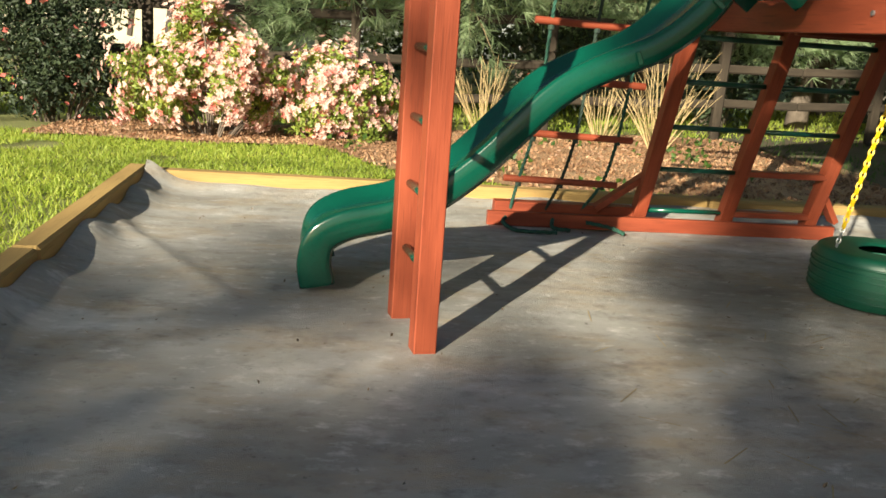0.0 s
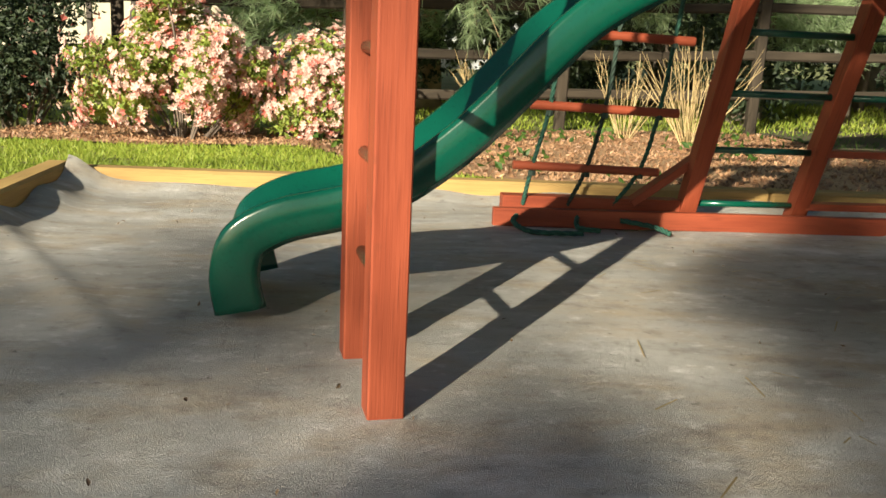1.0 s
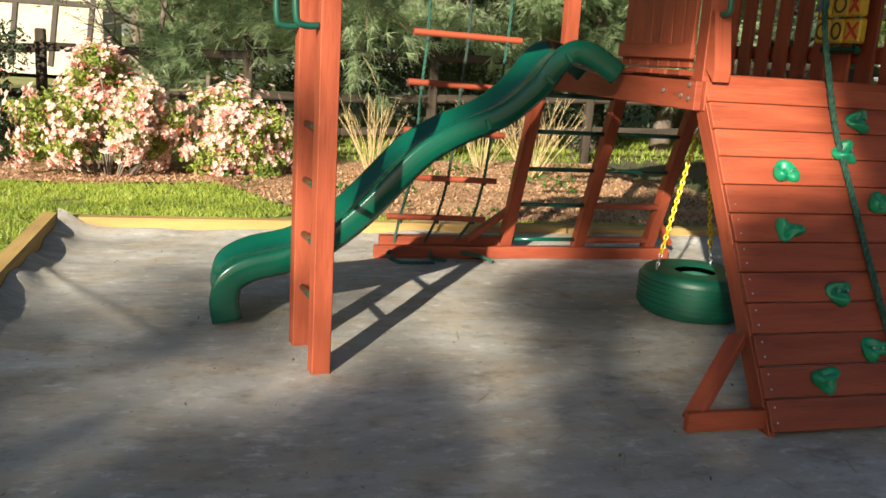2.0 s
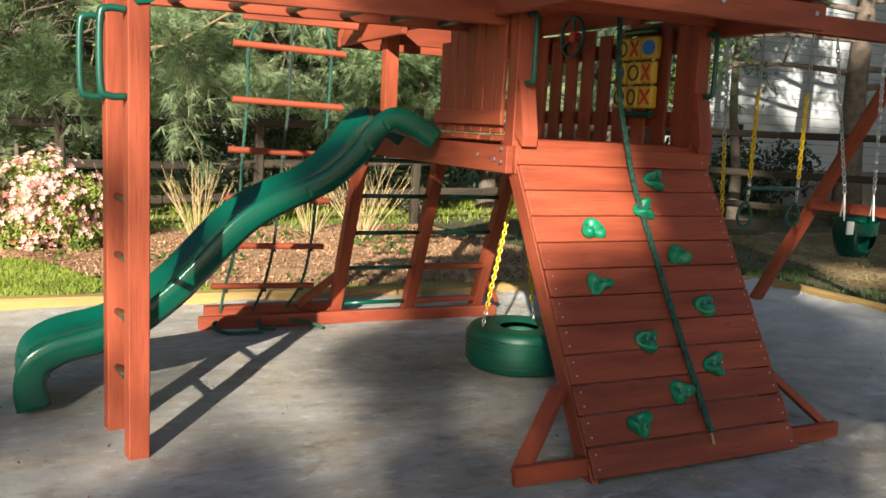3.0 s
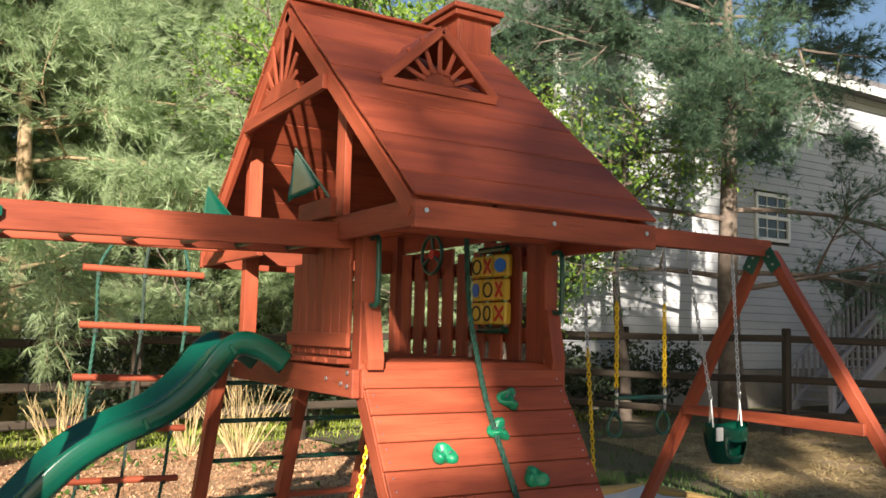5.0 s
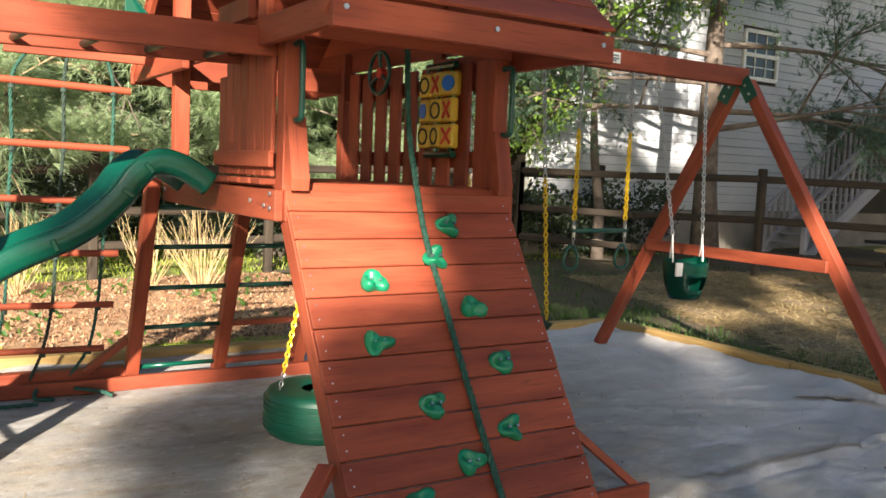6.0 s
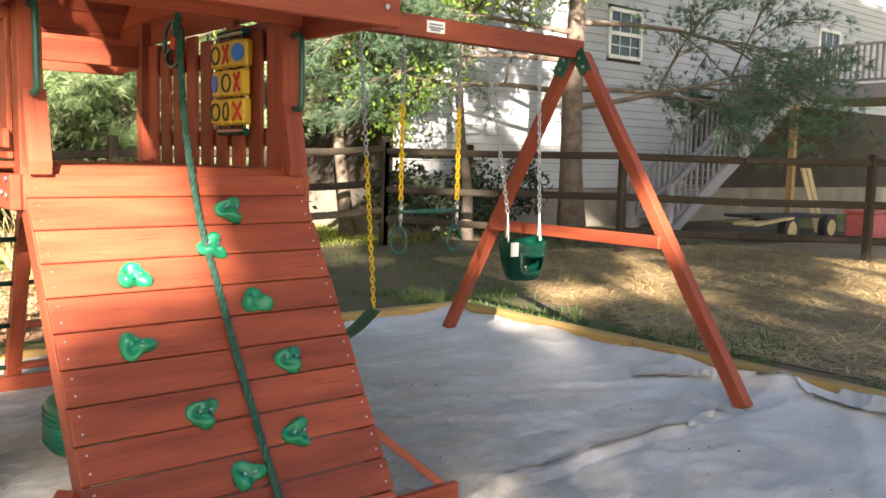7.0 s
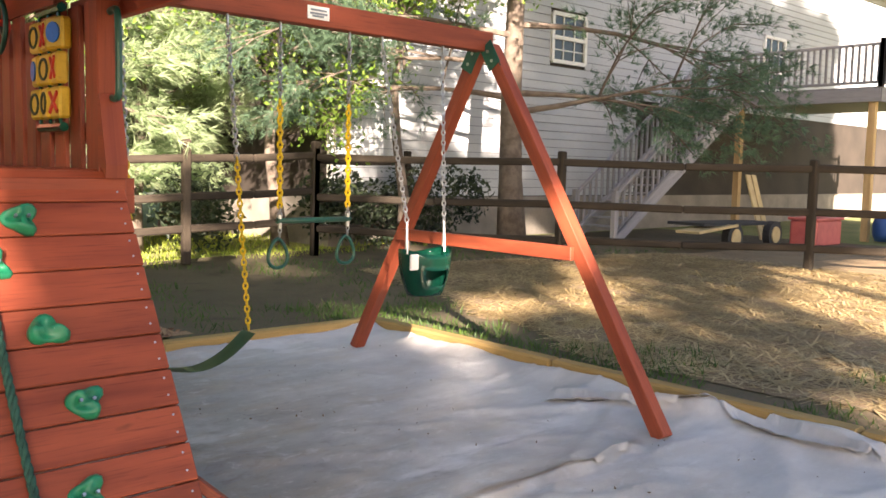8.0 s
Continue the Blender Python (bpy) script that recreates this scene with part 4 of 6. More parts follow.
SC, HALF = 0.93, 0.255
sect = []
for i, p in enumerate(RIM):
    d = (RIM[min(i + 1, 71)] - RIM[max(i - 1, 0)]).normalized()
    nrm = Vector((-d.z, 0, d.x))
    u = i / 71
    deep = 0.075 if u > 0.2 else 0.035 + 0.04 * u / 0.2
    wall = 0.128 + 0.03 * max(0.0, 1 - u / 0.35)
    top = min(1.0, (1 - u) / 0.08)
    bed_d = deep * (0.55 + 0.45 * top)
    prof = [(-HALF + 0.02, -wall), (-HALF - 0.004, -wall + 0.03), (-HALF - 0.004, -0.018), (-HALF + 0.004, -0.004), (-HALF + 0.016, 0.0), (-HALF + 0.03, -0.006), (-HALF + 0.06, -bed_d * 0.5), (-HALF + 0.12, -bed_d * 0.92), (0, -bed_d - 0.004)]
    prof = prof + [(-a, b) for a, b in prof[-2::-1]]
    prof += [(HALF - 0.03, -wall + 0.004), (HALF - 0.05, -bed_d - 0.02), (0, -bed_d - 0.02), (-HALF + 0.05, -bed_d - 0.02), (-HALF + 0.03, -wall + 0.004)]
    sect.append([bm.verts.new(Vector((p.x, SC + a, p.z)) + nrm * b) for a, b in prof])
m = len(sect[0])
for i in range(71):
    for k in range(m):
        bm.faces.new((sect[i][k], sect[i][(k + 1) % m], sect[i + 1][(k + 1) % m], sect[i + 1][k]))
bm.faces.new(sect[0][::-1])
bm.faces.new(sect[-1])
for v in bm.verts:
    v.co.z = max(v.co.z, 0.008)
bmesh.ops.recalc_face_normals(bm, faces=bm.faces)
part("chute", bm, GREEN, slide, smooth=True)
for t in (0.52, 0.62, 0.72):
    i = int(71 * t)
    p, d = RIM[i], (RIM[i + 1] - RIM[i - 1]).normalized()
    nrm = Vector((-d.z, 0, d.x))
    for sg in (-1, 1):
        q = Vector((p.x, SC + sg * (HALF + 0.012), p.z)) - nrm * 0.05
        part("rib", beam(q + nrm * 0.01, q - nrm * 0.05, 0.022, 0.012, up=(0, 1, 0), bevel=0.003), GREEN, slide)

# ---- monkey-bar ladder
ML = Matrix.Rotation(radians(8), 4, "Z")


def ml(x, y, z):
    return ML @ Vector((x, y, z))


bars = thing("monkey_bars", (0, 0.2, 0), "red cedar monkey bars with an upright ladder at the end", "monkey bars")
LW = 0.40
for y in (0.0, LW):
    part("ladder_post", beam(ml(-0.045, y + 0.045, 0), ml(-0.045, y + 0.045, 2.10 if y == 0 else 2.03), 0.088, 0.088, up=ml(0, 1, 0)), CEDAR, bars)
for k in range(4):
    z = 0.31 + k * 0.267
    part("rung", tube([ml(-0.045, 0.08, z), ml(-0.045, LW + 0.012, z)], 0.017, 10), GREEN, bars, "green metal ladder rung", True)
for y0, y1, yo in ((0.0, 0.05, 0.0), (LW + 0.01, 0.52, LW)):
    a, b = ml(0.0, yo + 0.045, 2.035), Vector((TL + 0.02, 0.12 + yo * 1.05, 2.075))
    part("side_beam", beam(a, b, 0.04, 0.125), CEDAR, bars)
for k in range(6):
    u = (k + 0.7) / 6.4
    a = ml(0.0, 0.05, 2.0).lerp(Vector((TL, 0.13, 2.04)), u)
    b = ml(0.0, LW + 0.04, 2.0).lerp(Vector((TL, 0.12 + LW * 1.05, 2.04)), u)
    part("hand_bar", tube([a, b], 0.016, 10), GREEN_DARK, bars, "dark green metal hand bar", True)
plate = [ml(-0.085, -0.004, 2.085), ml(0.10, -0.004, 2.085), ml(0.135, -0.004, 2.065), ml(0.135, -0.004, 2.03), ml(0.0, -0.004, 1.935), ml(-0.06, -0.004, 1.925), ml(-0.085, -0.004, 1.95)]
br = part("corner_plate", slab(plate, 0.008, ml(0, -1, 0)), GREEN, bars, "green metal corner plate")
for x, z in ((-0.06, 2.05), (0.03, 2.055), (0.10, 2.05), (-0.06, 1.96)):
    part("bolt", tube([ml(x, -0.012, z), ml(x, -0.02, z)], 0.009, 8), STEEL, br)
for y in (0.03, LW + 0.03):
    x0 = -0.09
    pts = smooth_curve([ml(x0, y, 1.90), ml(x0 - 0.07, y, 1.90), ml(x0 - 0.10, y, 1.86), ml(x0 - 0.10, y, 1.60), ml(x0 - 0.07, y, 1.555), ml(x0, y, 1.555)], 26)
    part("grab_handle", tube(pts, 0.015, 8), GREEN_DARK, bars, "dark green plastic grab handle", True)

# ---- rear ladder climber with its ground beam
climber = thing("ladder_climber", (2.2, 2.3, 0), "leaning red cedar climber with dark rungs behind the tower", "climber")
CB, CT = 2.36, 1.80
for x in (1.60, 2.20, 2.80):
    part("leaning_post", beam((x, CB, 0.05), (x - 0.0, CT, 1.42), 0.085, 0.085, up=(0, 1, 0)), CEDAR, climber)
for k, z in enumerate((0.13, 0.42, 0.70, 0.98, 1.24)):
    y = CB + (CT - CB) * (z - 0.05) / 1.37
    part("rung", tube([(1.63, y, z), (2.18, y, z)], 0.016, 10), GREEN if k == 0 else GREEN_DARK, climber, "dark green metal rung", True)
    if k > 1:
        part("rung", tube([(2.22, y, z), (2.78, y, z)], 0.016, 10), GREEN_DARK, climber, "dark green metal rung", True)
    else:
        part("tread", beam((2.22, y, z), (2.78, y, z), 0.09, 0.036), CEDAR, climber)
part("ground_beam", beam((0.58, CB - 0.10, 0.05), (2.9, CB - 0.16, 0.05), 0.05, 0.09), CEDAR, climber)
part("ladder_foot", beam((0.64, CB + 0.02, 0.10), (1.56, CB + 0.0, 0.10), 0.10, 0.085), CEDAR, climber)
part("brace", beam((1.30, CB - 0.02, 0.12), (1.60, CB - 0.06, 0.36), 0.04, 0.085, up=(0, 1, 0)), CEDAR, climber)
part("brace", beam((2.80, CB - 0.06, 0.36), (2.98, CB - 0.02, 0.10), 0.04, 0.085, up=(0, 1, 0)), CEDAR, climber)
part("outer_beam", beam((0.80, 2.0, 2.17), (1.9, 2.0, 2.17), 0.04, 0.10), CEDAR, climber)

# ---- rope ladder that hangs behind
ladder = thing("rope_ladder", (1.05, 2.1, 0.1), "rope ladder with red wooden rungs and green ropes", "rope ladder")
RUNGS = [(0.74, 1.50, 1.99, 1.96), (0.745, 1.50, 2.02, 1.60), (0.73, 1.48, 2.06, 1.27), (0.73, 1.46, 2.12, 0.94), (0.72, 1.45, 2.20, 0.60), (0.67, 1.41, 2.28, 0.30)]
for x0, x1, y, z in RUNGS:
    part("rung", tube([(x0, y, z + 0.005), (x1, y, z - 0.012)], 0.022, 12), CEDAR, ladder)
for u in (0.13, 0.5, 0.87):
    pts = [(0.80 + 0.62 * u + 0.03, 2.0, 2.12)] + [(x0 + (x1 - x0) * u, y, z) for x0, x1, y, z in RUNGS] + [(0.66 + 0.62 * u, 2.33, 0.10)]
    twisted_rope("side_rope", pts, 0.011, ROPE_DARK if u == 0.5 else ROPE, ladder)
    for x0, x1, y, z in RUNGS:
        part("knot", tube([(x0 + (x1 - x0) * u, y, z - 0.045), (x0 + (x1 - x0) * u, y, z - 0.02)], 0.019, 8), ROPE_DARK, ladder)
for k, (x, pts) in enumerate(((0.70, [(0.70, 2.25, 0.06), (0.66, 2.12, 0.05), (0.74, 2.05, 0.02), (0.98, 2.03, 0.02)]),
                              (1.0, [(1.0, 2.23, 0.06), (0.98, 2.12, 0.03), (1.08, 2.10, 0.02)]),
                              (1.3, [(1.22, 2.22, 0.05), (1.36, 2.12, 0.04), (1.42, 2.06, 0.02)]))):
    twisted_rope("rope_tail", pts, 0.013, ROPE, ladder)

# ---- tyre swing under the deck
TX, TY, TZ, TRAD = 2.33, 0.84, 0.145, 0.33
tyre = thing("tyre_swing", (TX, TY, 0.015), "green plastic tyre swing hanging flat on yellow chains", "tyre swing")
bm = bmesh.new()
prof = []
for k in range(28):
    a = k * 2 * math.pi / 28
    r = TRAD - 0.115 + 0.115 * math.copysign(abs(math.cos(a)) ** 0.4, math.cos(a))
    z = 0.132 * math.copysign(abs(math.sin(a)) ** 0.42, math.sin(a))
    if math.cos(a) > 0.75:
        r -= 0.004 * (k % 2)
    prof.append((r, z))
na = 48
rings = []
for j in range(na):
    t = j * 2 * math.pi / na
    rings.append([bm.verts.new((TX + r * math.cos(t), TY + r * math.sin(t), TZ + z)) for r, z in prof])
for j in range(na):
    for k in range(28):
        if math.cos((k + 0.5) * 2 * math.pi / 28) < -0.55:
            continue
        bm.faces.new((rings[j][k], rings[j][(k + 1) % 28], rings[(j + 1) % na][(k + 1) % 28], rings[(j + 1) % na][k]))
bmesh.ops.recalc_face_normals(bm, faces=bm.faces)
part("tyre", bm, TYRE, tyre, smooth=True)
for z in (-0.08, -0.05, -0.02, 0.02, 0.05, 0.08):
    rg = [(TX + (TRAD + 0.001) * math.cos(t), TY + (TRAD + 0.001) * math.sin(t), TZ + z) for t in [i * 2 * math.pi / 48 for i in range(48)]]
    part("tread_rib", tube(rg, 0.006, 5, True), TYRE, tyre, smooth=True)


def chain(name, p0, p1, parent, material=None, r=0.0035, link=0.032, label=""):
    """Linked steel ovals, each turned a quarter against the last."""
    material = material or STEEL
    p0, p1 = Vector(p0), Vector(p1)
    d = (p1 - p0).normalized()
    a = d.cross(Vector((0.3, 1, 0.1))).normalized()
    b = d.cross(a)
    n = max(2, int((p1 - p0).length / (link * 0.78)))
    bm = bmesh.new()
    for i in range(n):
        c = p0.lerp(p1, (i + 0.5) / n)
        s = a if i % 2 else b
        pts = [c + d * (link / 2 * math.cos(t)) + s * (link * 0.3 * math.sin(t)) for t in [k * math.pi / 4 for k in range(8)]]
        tube(pts, r, 4, True, bm=bm)
    return part(name, bm, material, parent, label)


TOP = Vector((2.32, 0.93, 1.30))
for ang in (178, 286, 38):
    t = radians(ang)
    q = Vector((TX + 0.26 * math.cos(t), TY + 0.26 * math.sin(t), TZ + 0.125))
    mid = q.lerp(TOP, 0.45)
    chain("steel_chain", q, q.lerp(TOP, 0.10), tyre)
    chain("sleeved_chain", q.lerp(TOP, 0.10), q.lerp(TOP, 0.8), tyre, YELLOW, 0.0065, 0.036, "yellow plastic-coated chain")
    chain("steel_chain", q.lerp(TOP, 0.8), TOP, tyre)
part("swivel", tube([TOP, TOP + Vector((0, 0, 0.09))], 0.016, 8), STEEL, tyre)

# ---- swing beam and A-frame
SY, SZ, SEND = 0.91, 2.36, 5.89
frame_ = thing("swing_frame", (SEND - 0.1, SY, 0), "red cedar swing beam on an angled A-frame", "swing frame")
part("swing_beam", beam((TR + 0.02, SY, SZ), (SEND, SY, SZ), 0.088, 0.135), CEDAR, frame_)
LT = Vector((SEND - 0.05, SY, 2.34))
for foot, off in ((Vector((5.69, -0.75, 0.0)), -0.055), (Vector((5.80, 2.28, 0.0)), 0.055)):
    top = LT + Vector((0.02, off, -0.02))
    part("leg", beam(foot, top, 0.088, 0.088, up=(1, 0, 0)), CEDAR, frame_)
    d = (foot - top).normalized()
    pl = part("leg_bracket", beam(top - d * 0.02 + Vector((-0.05, 0, 0)), top + d * 0.17 + Vector((-0.05, 0, 0)), 0.12, 0.006, up=(1, 0, 0)), GREEN_DARK, frame_, "dark green metal leg bracket")
    part("leg_bracket", beam(top + d * 0.0 + Vector((0, off * 0.9, 0)), top + d * 0.17 + Vector((0, off * 0.9, 0)), 0.094, 0.006, up=d.cross(Vector((1, 0, 0)))), GREEN, frame_, "green metal leg bracket")
    for k in (0.04, 0.12):
        q = top + d * k + Vector((-0.054, 0, 0))
        part("bolt", tube([q, q + Vector((-0.008, 0, 0))], 0.011, 8), STEEL, pl)
a = Vector((5.69, -0.75, 0)).lerp(LT, 0.42)
b = Vector((5.80, 2.28, 0)).lerp(LT, 0.42)
part("cross_bar", beam(a + Vector((-0.06, 0, 0)), b + Vector((-0.06, 0, 0)), 0.036, 0.088), CEDAR, frame_)
sign = part("maker_plate", beam((4.37, SY - 0.047, 2.365), (4.52, SY - 0.047, 2.365), 0.004, 0.075, bevel=0.001), WHITE, frame_, "small white printed plate")
for z, x0, x1 in ((2.38, 4.39, 4.50), (2.36, 4.385, 4.505), (2.345, 4.40, 4.48)):
    part("print_bar", beam((x0, SY - 0.0505, z), (x1, SY - 0.0505, z), 0.002, 0.012, bevel=0), GREYMARK, sign)


def hangers(x, z1, parent, sleeve0, sleeve1, low):
    """One swing chain with its hook: bare steel above, yellow sleeve below."""
    part("hook", tube([(x, SY, SZ - 0.06), (x, SY, SZ - 0.12)], 0.009, 6), STEEL, parent)
    top = SZ - 0.12
    if sleeve0 is None:
        chain("steel_chain", (x, SY, top), (x, SY, low), parent, r=0.005, link=0.042)
        return
    chain("steel_chain", (x, SY, top), (x, SY, sleeve0), parent, r=0.005, link=0.042)
    chain("sleeved_chain", (x, SY, sleeve0), (x, SY, sleeve1), parent, YELLOW, 0.0075, 0.042, "yellow plastic-coated chain")
    if sleeve1 > low + 0.03:
        chain("steel_chain", (x, SY, sleeve1), (x, SY, low), parent, r=0.005, link=0.042)


belt = thing("belt_swing", (3.75, SY, 0.45), "belt swing on yellow-sleeved chains with a dark green seat", "swing", "swings")
for x, xb in ((3.30, 3.36), (3.89, 4.02)):
    part("hook", tube([(x, SY, SZ - 0.06), (x, SY, SZ - 0.12)], 0.009, 6), STEEL, belt)
    top, low = Vector((x, SY, SZ - 0.12)), Vector((xb, SY, 0.52))
    chain("steel_chain", top, top.lerp(low, 0.42), belt, r=0.005, link=0.042)
    chain("sleeved_chain", top.lerp(low, 0.42), top.lerp(low, 0.98), belt, YELLOW, 0.0058, 0.042, "yellow plastic-coated chain")
bm = bmesh.new()
seat = smooth_curve([(3.36, SY, 0.54), (3.45, SY, 0.42), (3.68, SY, 0.37), (3.86, SY, 0.42), (4.02, SY, 0.54)], 16)
rows = [[bm.verts.new(p + Vector((0, s * 0.075, 0))) for s in (-1, 0, 1)] for p in seat]
for i in range(15):
    for k in range(2):
        bm.faces.new((rows[i][k], rows[i][k + 1], rows[i + 1][k + 1], rows[i + 1][k]))
bmesh.ops.solidify(bm, geom=bm.faces[:], thickness=0.008)
part("seat", bm, GREEN_DARK, belt, smooth=True)

trap = thing("trapeze_swing", (4.5, SY, 0.9), "trapeze bar with green rings on yellow-sleeved chains", "swing", "swings")
for x in (4.22, 4.70):
    hangers(x, 1.2, trap, 1.86, 1.24, 1.18)
    part("eye", tube([(x, SY, 1.20), (x, SY, 1.12)], 0.012, 8), STEEL, trap)
    chain("steel_chain", (x, SY, 1.15), (x, SY, 1.07), trap, r=0.004)
    ringp = [(x + 0.062 * math.sin(a) * (1.0 - 0.35 * math.cos(a)), SY + 0.02, 0.975 + 0.085 * math.cos(a)) for a in [i * 2 * math.pi / 20 for i in range(20)]]
    part("ring", tube(ringp, 0.011, 8, True), GREEN_DARK, trap, "dark green plastic hand ring", True)
part("bar", tube([(4.20, SY, 1.165), (4.72, SY, 1.165)], 0.016, 10), GREEN_DARK, trap, smooth=True)

bucket = thing("bucket_swing", (5.3, SY - 0.12, 0.65), "dark green toddler bucket swing on chains", "swing", "swings")
BX, BY, BZ = 5.27, 0.83, 0.80
for x, xt in ((BX - 0.16, 4.95), (BX + 0.16, 5.46)):
    part("hook", tube([(xt, SY, SZ - 0.06), (xt, SY, SZ - 0.12)], 0.009, 6), STEEL, bucket)
    chain("steel_chain", (xt, SY, SZ - 0.12), (x, BY, 1.14), bucket, r=0.005, link=0.042)
    for s in (-1, 1):
        part("hanger_rope", tube([(x, BY, 1.14), (x + s * 0.035, BY + s * 0.05, BZ + 0.14)], 0.006, 6), WHITE, bucket, "white hanger rope")
bm = bmesh.new()
rings = []
for j in range(9):
    u = j / 8
    z = BZ + 0.15 - 0.29 * u
    r = 0.195 * (1 - 0.35 * u ** 2.2)
    rings.append([bm.verts.new((BX + r * math.cos(t), BY + 0.75 * r * math.sin(t), z + 0.02 * math.cos(2 * t) * (1 - u))) for t in [i * 2 * math.pi / 24 for i in range(24)]])
for j in range(8):
    for k in range(24):
        t = (k + 0.5) * 2 * math.pi / 24
        hole = 3 <= j <= 5 and abs(((t - 1.5 * math.pi + math.pi) % (2 * math.pi)) - math.pi) < 0.45
        if not hole:
            bm.faces.new((rings[j][k], rings[j][(k + 1) % 24], rings[j + 1][(k + 1) % 24], rings[j + 1][k]))
bm.faces.new(rings[-1])
bmesh.ops.solidify(bm, geom=bm.faces[:], thickness=0.008)
part("seat", bm, GREEN, bucket, smooth=True)
part("clip", beam((BX - 0.17, BY - 0.09, BZ + 0.04), (BX - 0.17, BY - 0.09, BZ + 0.14), 0.065, 0.02, up=(0, 1, 0)), WHITE, bucket, "white plastic clip")

# ---- split-rail fences
def rail_fence(posts, rails, label, top):
    fence = thing("rail_fence", (posts[0][0], posts[0][1], far_level(posts[0][0], posts[0][1])), label, "fence", "rail fences")
    for x, y, z in posts:
        h = top + 0.06 * noise.noise(Vector((x, y, 0)))
        part("post", beam((x, y, z - 0.25), (x + 0.02, y, z + h), 0.13, 0.12, up=(0, 1, 0), bevel=0.02), WEATHERED, fence)
    for (x0, y0, z0), (x1, y1, z1) in zip(posts, posts[1:]):
        for r in rails:
            s = 0.05 * noise.noise(Vector((x0 * 3, r * 5, 1)))
            m = Vector(((x0 + x1) / 2, (y0 + y1) / 2, (z0 + z1) / 2 + r - 0.02))
            pts = [Vector((x0, y0, z0 + r + s)), m, Vector((x1, y1, z1 + r - s))]
            bm = beam(pts[0], pts[1], 0.07, 0.12, bevel=0.022)
            beam(pts[1], pts[2], 0.07, 0.12, bevel=0.022, bm=bm)
            part("rail", bm, WEATHERED, fence)
    return fence


rail_fence([(x, 8.75, -0.32 + 0.035 * (x + 8)) for x in (-8.0, -5.4, -2.8, -0.15, 2.5, 5.0, 7.4, 9.7)], (0.3, 0.78, 1.36), "weathered split-rail fence along the back of the yard", 1.62)
rail_fence([(9.7, 8.75, 0.1), (12.3, 5.6, 0.08), (14.7, 2.6, 0.06), (17.0, -0.4, 0.06), (19.3, -3.4, 0.06)], (0.32, 0.88, 1.55), "dark weathered split-rail fence before the neighbouring house", 1.72)
rail_fence([(9.7, 8.75, 0.1), (12.2, 9.35, 0.1)], (0.32, 0.85, 1.5), "dark weathered split-rail fence before the neighbouring house", 1.72)

# ---- neighbouring house
HY, HX0, HX1 = 10.0, 10.9, 48.0
house = thing("house", (HX0, HY, 0), "white-sided two-storey house behind the fence", "house")
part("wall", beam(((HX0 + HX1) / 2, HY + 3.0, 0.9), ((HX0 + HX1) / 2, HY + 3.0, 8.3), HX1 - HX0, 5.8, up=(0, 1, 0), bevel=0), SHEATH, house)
part("foundation", beam((HX0 - 0.02, HY + 3, 0.42), (HX1 + 0.02, HY + 3, 0.42), 5.9, 0.96, bevel=0), STONEWALL, house)
SIDING_END = 20.6  # the siding ends here; the near-black wall paints the shade under the deck
WIN = [(17.75, 4.62, 1.2, 1.1), (27.8, 4.75, 1.3, 2.1)]


def clear(x, z):
    return all(abs(x - wx) > w / 2 + 0.02 or abs(z - wz) > h / 2 + 0.02 for wx, wz, w, h in WIN)


z = 0.92
while z < 8.2:
    cuts = sorted([(wx - w / 2 - 0.05, wx + w / 2 + 0.05) for wx, wz, w, h in WIN if abs(z + 0.09 - wz) < h / 2 + 0.12])
    a = HX0
    for c0, c1 in cuts + [(HX1 if z > 3.3 else SIDING_END, HX1)]:
        if c0 - a > 0.1:
            out = [(a, HY + 0.095, z), (a, HY + 0.068, z), (a, HY + 0.086, z + 0.182), (a, HY + 0.098, z + 0.182)]
            part("siding_board", slab(out, c0 - a, (1, 0, 0)), SIDING, house)
        a = c1
    z += 0.19
part("corner_board", beam((HX0 + 0.02, HY + 0.03, 0.9), (HX0 + 0.02, HY + 0.03, 8.25), 0.12, 0.12, up=(0, 1, 0)), WHITE, house)
for i, (x, zz, w, h) in enumerate(WIN):
    win = part("window", beam((x, HY + 0.085, zz - h / 2), (x, HY + 0.085, zz + h / 2), w, 0.02, up=(0, 1, 0), bevel=0), GLASS, house, "dark glazed window with white muntins")
    for p0, p1 in (((x - w / 2, zz - h / 2), (x - w / 2, zz + h / 2)), ((x + w / 2, zz - h / 2), (x + w / 2, zz + h / 2)), ((x - w / 2, zz - h / 2), (x + w / 2, zz - h / 2)), ((x - w / 2, zz + h / 2), (x + w / 2, zz + h / 2)), ((x - w / 2, zz), (x + w / 2, zz))):
        part("frame", beam((p0[0], HY + 0.05, p0[1]), (p1[0], HY + 0.05, p1[1]), 0.09 if w > 0.8 else 0.045, 0.07, up=(0, 1, 0)), WHITE, win)
    if w > 0.8:
        for k in (1, 2):
            xx = x - w / 2 + w * k / 3
            part("muntin", beam((xx, HY + 0.06, zz - h / 2), (xx, HY + 0.06, zz + h / 2), 0.025, 0.02, up=(0, 1, 0), bevel=0), WHITE, win)
        for q in (-0.25, 0.25):
            part("muntin", beam((x - w / 2, HY + 0.06, zz + q * h), (x + w / 2, HY + 0.06, zz + q * h), 0.02, 0.025, bevel=0), WHITE, win)
part("roof", slab([(HX0 - 0.4, HY - 0.5, 8.3), (HX0 - 0.4, HY + 6.4, 8.3), (HX0 - 0.4, HY + 3, 10.4)], HX1 - HX0 + 0.8, (1, 0, 0)), SHINGLE, house)
